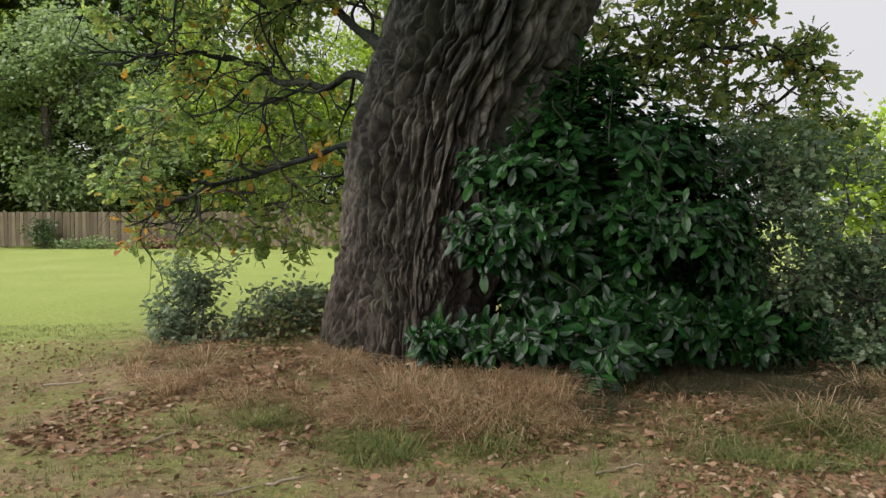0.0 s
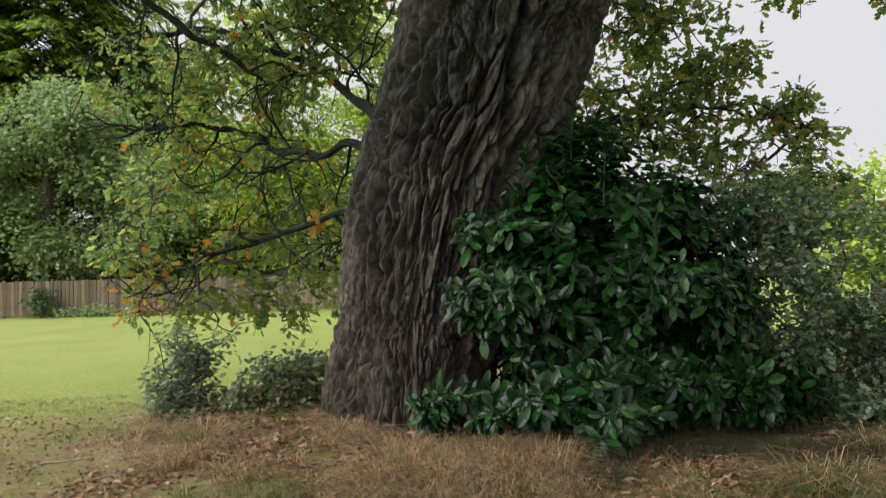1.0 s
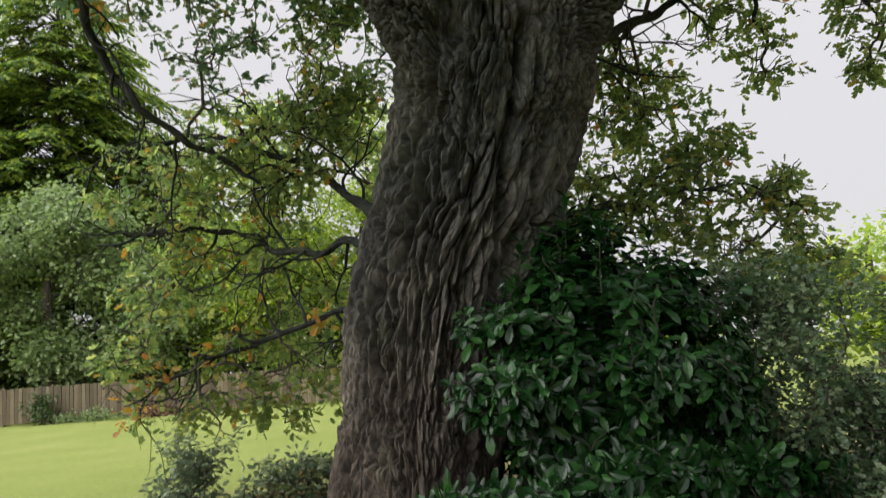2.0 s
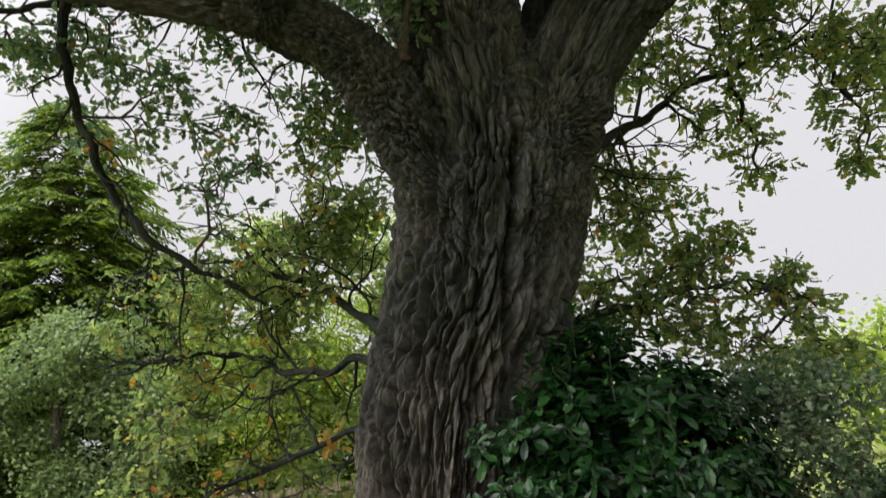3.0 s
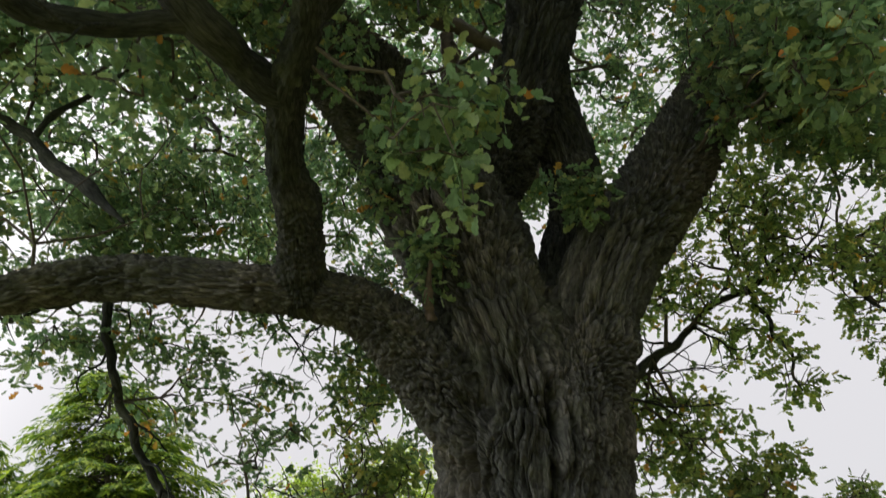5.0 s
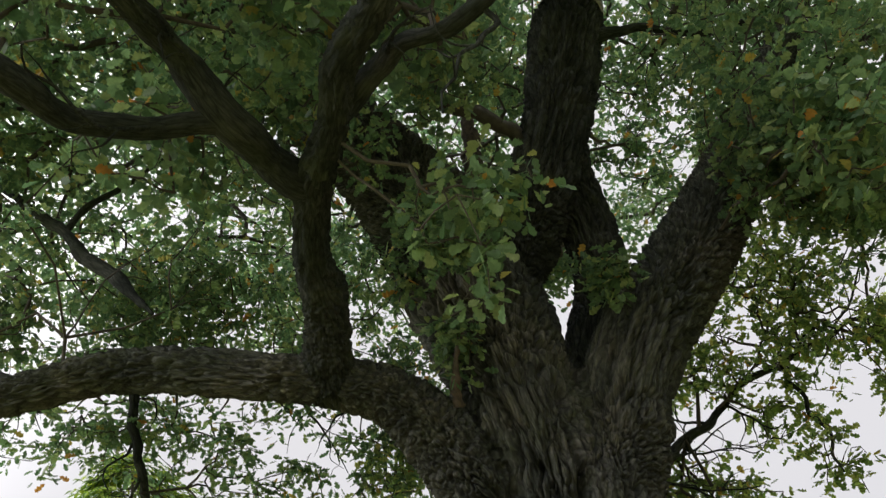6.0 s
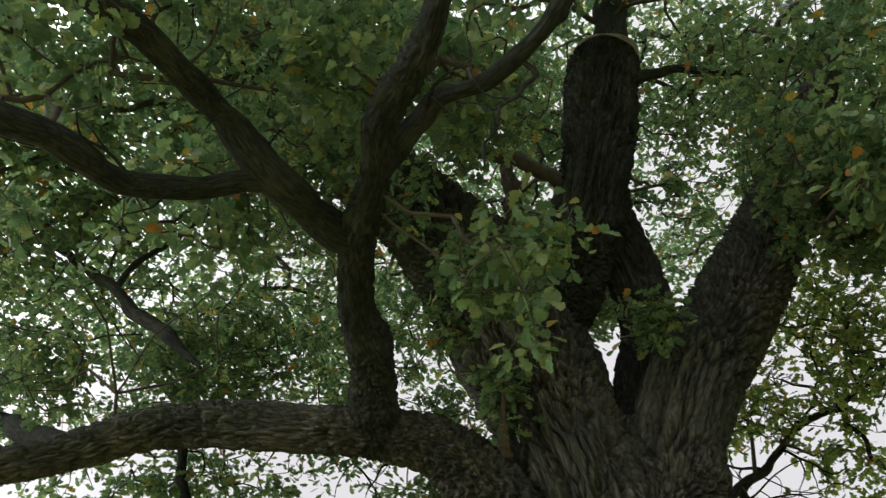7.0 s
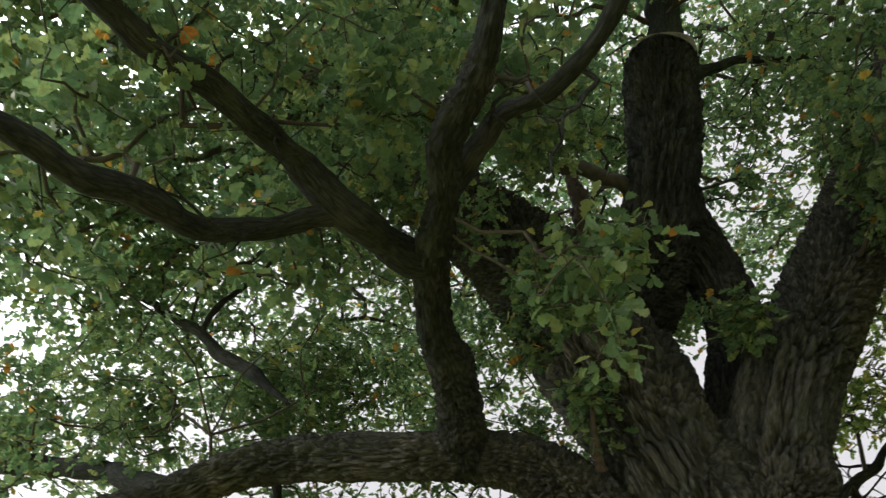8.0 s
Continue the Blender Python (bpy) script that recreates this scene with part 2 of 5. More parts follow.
# yellowing leaves, their colour also raised to stand in for light from behind
OAK_YELLOW_BACKLIT = mat_leaf("oak_leaf_yellowing_backlit", [(0.0, (0.08, 0.125, 0.05)), (0.35, (0.13, 0.185, 0.07)), (0.7, (0.20, 0.245, 0.085)), (0.95, (0.28, 0.29, 0.10)), (0.985, (0.34, 0.23, 0.05)), (1.0, (0.34, 0.15, 0.03))], 0.66)
AUTUMN_LEAF = mat_leaf("autumn_leaf", [(0.0, (0.24, 0.19, 0.035)), (0.5, (0.36, 0.2, 0.04)), (1.0, (0.36, 0.13, 0.035))], 0.5)
DEAD_WOOD = mat_plain("dead_wood", (0.030, 0.025, 0.022), (0.125, 0.092, 0.070), 14.0, 0.85, 0.03)
CALLUS = mat_plain("callus", (0.10, 0.09, 0.075), (0.24, 0.21, 0.17), 9.0)
LAUREL_LEAF = mat_leaf("laurel_leaf", LAUREL_STOPS, 0.12, 0.22, 0.26)
LAUREL_PIECE = mat_leaf("laurel_piece", LAUREL_STOPS, 0.12, 0.22, 0.26, True)
SHRUB_LEAF = mat_leaf("oak_sucker_leaf", [(0.0, (0.08, 0.12, 0.075)), (0.6, (0.15, 0.195, 0.125)), (1.0, (0.25, 0.29, 0.20))], 0.3, 0.5, 0.4)
SIDE_LEAF = mat_leaf("side_shrub_leaf", [(0.0, (0.05, 0.095, 0.05)), (0.6, (0.105, 0.16, 0.085)), (1.0, (0.23, 0.28, 0.18))], 0.4, 0.3, 0.7)
WEED_LEAF = mat_leaf("weed_leaf", [(0.0, (0.05, 0.07, 0.025)), (0.55, (0.10, 0.13, 0.045)), (0.8, (0.16, 0.11, 0.055)), (1.0, (0.22, 0.19, 0.08))], 0.35)
DARK_LEAF = mat_leaf("dark_far_leaf", [(0.0, (0.02, 0.04, 0.012)), (1.0, (0.06, 0.10, 0.025))], 0.3)
LIGHT_LEAF = mat_leaf("light_far_leaf", [(0.0, (0.10, 0.15, 0.06)), (1.0, (0.26, 0.32, 0.15))], 0.35)
BRIGHT_LEAF = mat_leaf("bright_far_leaf", [(0.0, (0.14, 0.21, 0.03)), (0.6, (0.29, 0.37, 0.055)), (1.0, (0.42, 0.47, 0.10))], 0.45)
CONIFER_LEAF = mat_leaf("conifer_spray", [(0.0, (0.02, 0.045, 0.012)), (0.5, (0.085, 0.14, 0.02)), (1.0, (0.24, 0.29, 0.035))], 0.35, 0.6, 0.12)
STRAW = mat_island("straw", [(0.0, (0.17, 0.10, 0.05)), (0.35, (0.32, 0.20, 0.105)), (0.7, (0.50, 0.35, 0.21)), (0.85, (0.64, 0.50, 0.33)), (1.0, (0.18, 0.20, 0.07))], 0.8, 0.3)
GREEN_BLADE = mat_island("grass_blade", [(0.0, (0.09, 0.12, 0.035)), (0.6, (0.16, 0.19, 0.06)), (1.0, (0.32, 0.28, 0.12))], 0.7, 0.3)
# damp grass, its colours also darkened to hold the bush's shade
DAMP_SHADE_BLADE = mat_island("damp_shade_blade", [(0.0, (0.03, 0.045, 0.02)), (0.4, (0.06, 0.075, 0.03)), (0.7, (0.08, 0.06, 0.035)), (1.0, (0.15, 0.105, 0.06))], 0.7, 0.2)
FALLEN = mat_island("fallen_leaf", [(0.0, (0.09, 0.052, 0.03)), (0.45, (0.21, 0.115, 0.062)), (0.85, (0.31, 0.20, 0.12)), (1.0, (0.44, 0.33, 0.23))], 0.8, 0.15)
FENCE_BOARD = mat_board()
FENCE_WOOD = mat_plain("fence_wood", (0.09, 0.072, 0.05), (0.19, 0.155, 0.11), 3.0)


def mat_ground():
    m, n, l, p = shader("ground")
    tex = n.new("ShaderNodeTexCoord")
    pos = tex.outputs["Object"]
    lawn_n = noise_node(n, l, 0.35, 5.0, 0.6, pos)
    lawn = ramp(n, [(0.3, (0.165, 0.20, 0.05)), (0.55, (0.19, 0.225, 0.06)), (0.75, (0.22, 0.24, 0.08))])
    l.new(lawn_n.outputs[0], lawn.inputs[0])
    soil_n = noise_node(n, l, 1.3, 8.0, 0.72, pos)
    soil = ramp(n, [(0.32, (0.14, 0.10, 0.062)), (0.44, (0.23, 0.172, 0.10)), (0.52, (0.205, 0.18, 0.082)), (0.62, (0.175, 0.19, 0.062)), (0.7, (0.23, 0.185, 0.10)), (0.82, (0.33, 0.25, 0.155))])
    l.new(soil_n.outputs[0], soil.inputs[0])
    # worn ground lies in a wide ring round the tree's foot
    far = n.new("ShaderNodeVectorMath")
    far.operation = "DISTANCE"
    far.inputs[1].default_value = (3.0, 4.0, 0)
    l.new(pos, far.inputs[0])
    ragged = noise_node(n, l, 0.7, 6.0, 0.65, pos)
    add = n.new("ShaderNodeMath")
    add.operation = "MULTIPLY_ADD"
    l.new(ragged.outputs[0], add.inputs[0])
    add.inputs[1].default_value = 6.0
    l.new(far.outputs["Value"], add.inputs[2])
    edge = n.new("ShaderNodeMapRange")
    edge.inputs["From Min"].default_value, edge.inputs["From Max"].default_value = 10.6, 13.4
    l.new(add.outputs[0], edge.inputs[0])
    base = blend(n, l, edge.outputs[0], soil.outputs[0], lawn.outputs[0])
    fine = noise_node(n, l, 45.0, 4.0, 0.7, pos)
    tone = ramp(n, [(0.3, (0.6, 0.6, 0.6)), (0.7, (1.35, 1.35, 1.3))])
    l.new(fine.outputs[0], tone.inputs[0])
    base = blend(n, l, 1.0, base, tone.outputs[0], "MULTIPLY")
    grit = noise_node(n, l, 13.0, 6.0, 0.75, pos)
    grit_r = ramp(n, [(0.35, (0.72, 0.70, 0.68)), (0.62, (1.22, 1.2, 1.17))])
    l.new(grit.outputs[0], grit_r.inputs[0])
    base = blend(n, l, 1.0, base, grit_r.outputs[0], "MULTIPLY")
    l.new(base, p.inputs["Base Color"])
    p.inputs["Roughness"].default_value = 0.95
    p.inputs["Specular IOR Level"].default_value = 0.1
    bump(n, l, p, fine.outputs[0], 0.8, 0.03)
    return m


GROUND = mat_ground()


# ---- ground ----
def height(x, y):
    """The lawn is level; a low bank lies round the oak's foot."""
    d = np.sqrt(((x - 1.6) / 5.2) ** 2 + ((y - 8.3) / 3.5) ** 2)
    edge = np.clip((1.0 - d) / 0.16, 0, 1)
    rise = np.clip((y - 5.4) / 2.6, 0, 1) * np.clip((1.0 - d) / 0.3, 0, 1)
    bank = 0.07 * edge * edge * (3 - 2 * edge) + 0.17 * rise
    p = np.stack([np.asarray(x) * 1.7, np.asarray(y) * 1.7, np.zeros_like(x)], -1).reshape(-1, 3)
    lumps = (grain(p) - 0.5).reshape(np.shape(x)) * np.exp(-((np.asarray(x) - 1) ** 2 + (np.asarray(y) - 6) ** 2) / 60) * 0.08
    return bank + lumps


def spaced(lo, hi, fine_lo, fine_hi, step):
    near = np.arange(fine_lo, fine_hi, step)
    left = fine_lo - np.geomspace(step, fine_lo - lo, 40)
    right = near[-1] + np.geomspace(step, hi - near[-1], 40)
    return np.concatenate([left[::-1], near, right])


gx, gy = np.meshgrid(spaced(-1500, 1500, -8, 7, 0.1), spaced(-1500, 1500, 2.5, 12, 0.1), indexing="ij")
gz = height(gx, gy)
rows_n, cols_n = gx.shape
ka, kb = np.meshgrid(np.arange(rows_n - 1), np.arange(cols_n - 1), indexing="ij")
ground_faces = np.stack([ka * cols_n + kb, (ka + 1) * cols_n + kb, (ka + 1) * cols_n + kb + 1, ka * cols_n + kb + 1], -1).reshape(-1, 4)
ground = new("ground", mesh_of("ground", np.stack([gx, gy, gz], -1).reshape(-1, 3), ground_faces, GROUND, True))
tagged(ground, "level mown lawn, worn to bare earth round the oak", "ground", kind="structure")


# ---- leaf shapes ----
def leaf_shape(half, cup=0.12):
    """Template leaf along +x, one metre long: half is the outline's one side as (x, y) from foot to tip; a fold lies along its midrib."""
    h = np.array(half)
    n = len(h)
    rib = np.stack([h[:, 0], np.zeros(n), -cup * h[:, 0] ** 2], -1)
    up = np.stack([h[:, 0], h[:, 1], cup * h[:, 1] - cup * h[:, 0] ** 2], -1)
    low = up * (1, -1, 1)
    v = np.vstack([rib, up[1:-1], low[1:-1]])
    f = []
    for side, base in ((1, n), (-1, n + n - 2)):
        edge = [0, *range(base, base + n - 2), n - 1]
        for k in range(n - 1):
            a, b, c, d = k, k + 1, edge[k + 1], edge[k]
            for tri in ((a, b, c), (a, c, d)):
                if len(set(tri)) == 3:
                    f.append(tri if side > 0 else tri[::-1])
    return v, np.array(f)


def flat_leaf(half):
    """Template leaf with one strip of faces across: half is one side's outline from foot to tip."""
    n = len(half)
    rise = [0.0, *(0.05 * (-1) ** k - 0.14 * x * x for k, (x, y) in enumerate(half[1:-1])), -0.16]
    v = [(half[0][0], 0, 0), *((x, y, z) for (x, y), z in zip(half[1:-1], rise[1:-1])), (1, 0, rise[-1]), *((x, -y, z) for (x, y), z in zip(half[1:-1], rise[1:-1]))]
    f = [(0, n, 1), (n - 1, n - 2, 2 * n - 3)]
    for k in range(1, n - 2):
        f += [(k, n + k - 1, k + 1), (k + 1, n + k - 1, n + k)]
    return np.array(v), np.array(f)


OAK_SHAPE = leaf_shape([(0, 0), (0.15, 0.04), (0.28, 0.19), (0.39, 0.13), (0.53, 0.30), (0.64, 0.20), (0.78, 0.32), (0.92, 0.19), (1.0, 0)])
LOBED_SHAPE = flat_leaf([(0, 0), (0.29, 0.21), (0.42, 0.12), (0.58, 0.31), (0.70, 0.18), (0.86, 0.24), (1, 0)])
HIGH_SHAPE = flat_leaf([(0, 0), (0.3, 0.22), (0.45, 0.13), (0.72, 0.31), (1, 0)])
DRY_SHAPE = leaf_shape([(0, 0), (0.35, 0.2), (0.72, 0.25), (1.0, 0)], 0.35)
SMALL_SHAPE = flat_leaf([(0, 0), (0.45, 0.27), (0.8, 0.2), (1.0, 0)])
SCRAP_SHAPE = flat_leaf([(0, 0), (0.5, 0.33), (1.0, 0)])
NEEDLE_SHAPE = flat_leaf([(0, 0), (0.4, 0.16), (1.0, 0)])
LAUREL_SHAPE = leaf_shape([(0, 0), (0.32, 0.145), (0.62, 0.215), (0.88, 0.14), (1.0, 0)], 0.22)


def leaves(shape, at, way, normal, size):
    """Many leaves: foot points, directions, normals, lengths."""
    v, f = shape
    x = unit(way)
    z = unit(normal - x * np.sum(normal * x, axis=1, keepdims=True))
    y = np.cross(z, x)
    basis = np.stack([x, y, z], 1) * size[:, None, None]
    verts = (np.einsum("vk,nkj->nvj", v, basis) + at[:, None]).reshape(-1, 3)
    faces = (f[None] + (np.arange(len(at)) * len(v))[:, None, None]).reshape(-1, 3)
    return verts, faces


def spread(n, centre, radii, gap=0.0, gap_size=0.9):
    """n points in an ellipsoid, denser outside, with holes where a noise is low."""
    out = np.zeros((0, 3))
    while len(out) < n:
        d = unit(rng.normal(size=(n, 3))) * (rng.random((n, 1)) ** 0.4)
        p = np.array(centre) + d * np.array(radii)
        p = p[grain(p / gap_size + 17.3) > gap]
        out = np.vstack([out, p])
    return out[:n]


def sprays(tips, per, size, droop=0.3, reach=0.14, flat=0.6):
    """Leaves round twig tips: foot points, directions, normals, lengths."""
    n = len(tips) * per
    tip = np.repeat(tips, per, axis=0)
    way = rng.normal(size=(n, 3))
    way[:, 2] = way[:, 2] * 0.5 - droop
    way = unit(way)
    at = tip + way * rng.uniform(0.0, reach, (n, 1)) + rng.normal(size=(n, 3)) * reach * 0.45
    normal = rng.normal(size=(n, 3)) * flat + (0, 0, 1)
    return at, way, normal, size * rng.uniform(0.65, 1.2, n)


def branch_out(root, tips, thick=0.006):
    """Thin wood that joins tips to a root, nearest first: edges (from, to) and radii."""
    gap = tips.mean(axis=0) - root
    steps = int(np.linalg.norm(gap) / 0.45)
    lead = root + gap * (np.arange(1, steps) / max(steps, 1))[:, None] ** 1.0
    lead = lead + rng.normal(size=lead.shape) * 0.045 if steps > 1 else np.zeros((0, 3))
    pts = np.vstack([root, lead, tips])
    order = np.argsort(np.linalg.norm(pts - root, axis=1))
    pts = pts[order]
    parent = np.zeros(len(pts), int)
    dist = np.linalg.norm(pts - pts[0], axis=1)
    for k in range(1, len(pts)):
        d = np.linalg.norm(pts[:k] - pts[k], axis=1) + 0.25 * dist[:k]
        parent[k] = np.argmin(d)
    load = np.ones(len(pts))
    for k in range(len(pts) - 1, 0, -1):
        load[parent[k]] += load[k]
    return pts, parent, thick * load ** 0.38


def wood(pts, parent, radius, sides=5):
    """Bent tapered tubes along the edges of a branching."""
    a, b = pts[parent[1:]], pts[1:]
    r1 = radius[1:]
    r0 = np.minimum(radius[parent[1:]], r1 * 1.5)
    mid = (a + b) / 2 + rng.normal(size=a.shape) * np.linalg.norm(b - a, axis=1, keepdims=True) * 0.09
    ang = np.linspace(0, 2 * np.pi, sides, endpoint=False)
    way = unit(b - a)
    u = unit(np.cross(way, np.where(np.abs(way[:, 2:]) > 0.9, np.array([[1.0, 0, 0]]), np.array([[0, 0, 1.0]]))))
    v = np.cross(way, u)
    circle = np.cos(ang)[None, :, None] * u[:, None] + np.sin(ang)[None, :, None] * v[:, None]
    rings = np.stack([c[:, None] + circle * r[:, None, None] for c, r in ((a, r0), (mid, (r0 + r1) / 2), (b, r1))], 1)
    verts = rings.reshape(-1, 3)
    j = np.arange(sides)
    f = []
    for k in (0, 1):
        f.append(np.stack([k * sides + j, k * sides + (j + 1) % sides, (k + 1) * sides + (j + 1) % sides, (k + 1) * sides + j], -1))
    f = np.vstack(f)
    faces = (f[None] + (np.arange(len(a)) * 3 * sides)[:, None, None]).reshape(-1, 4)
    return verts, faces


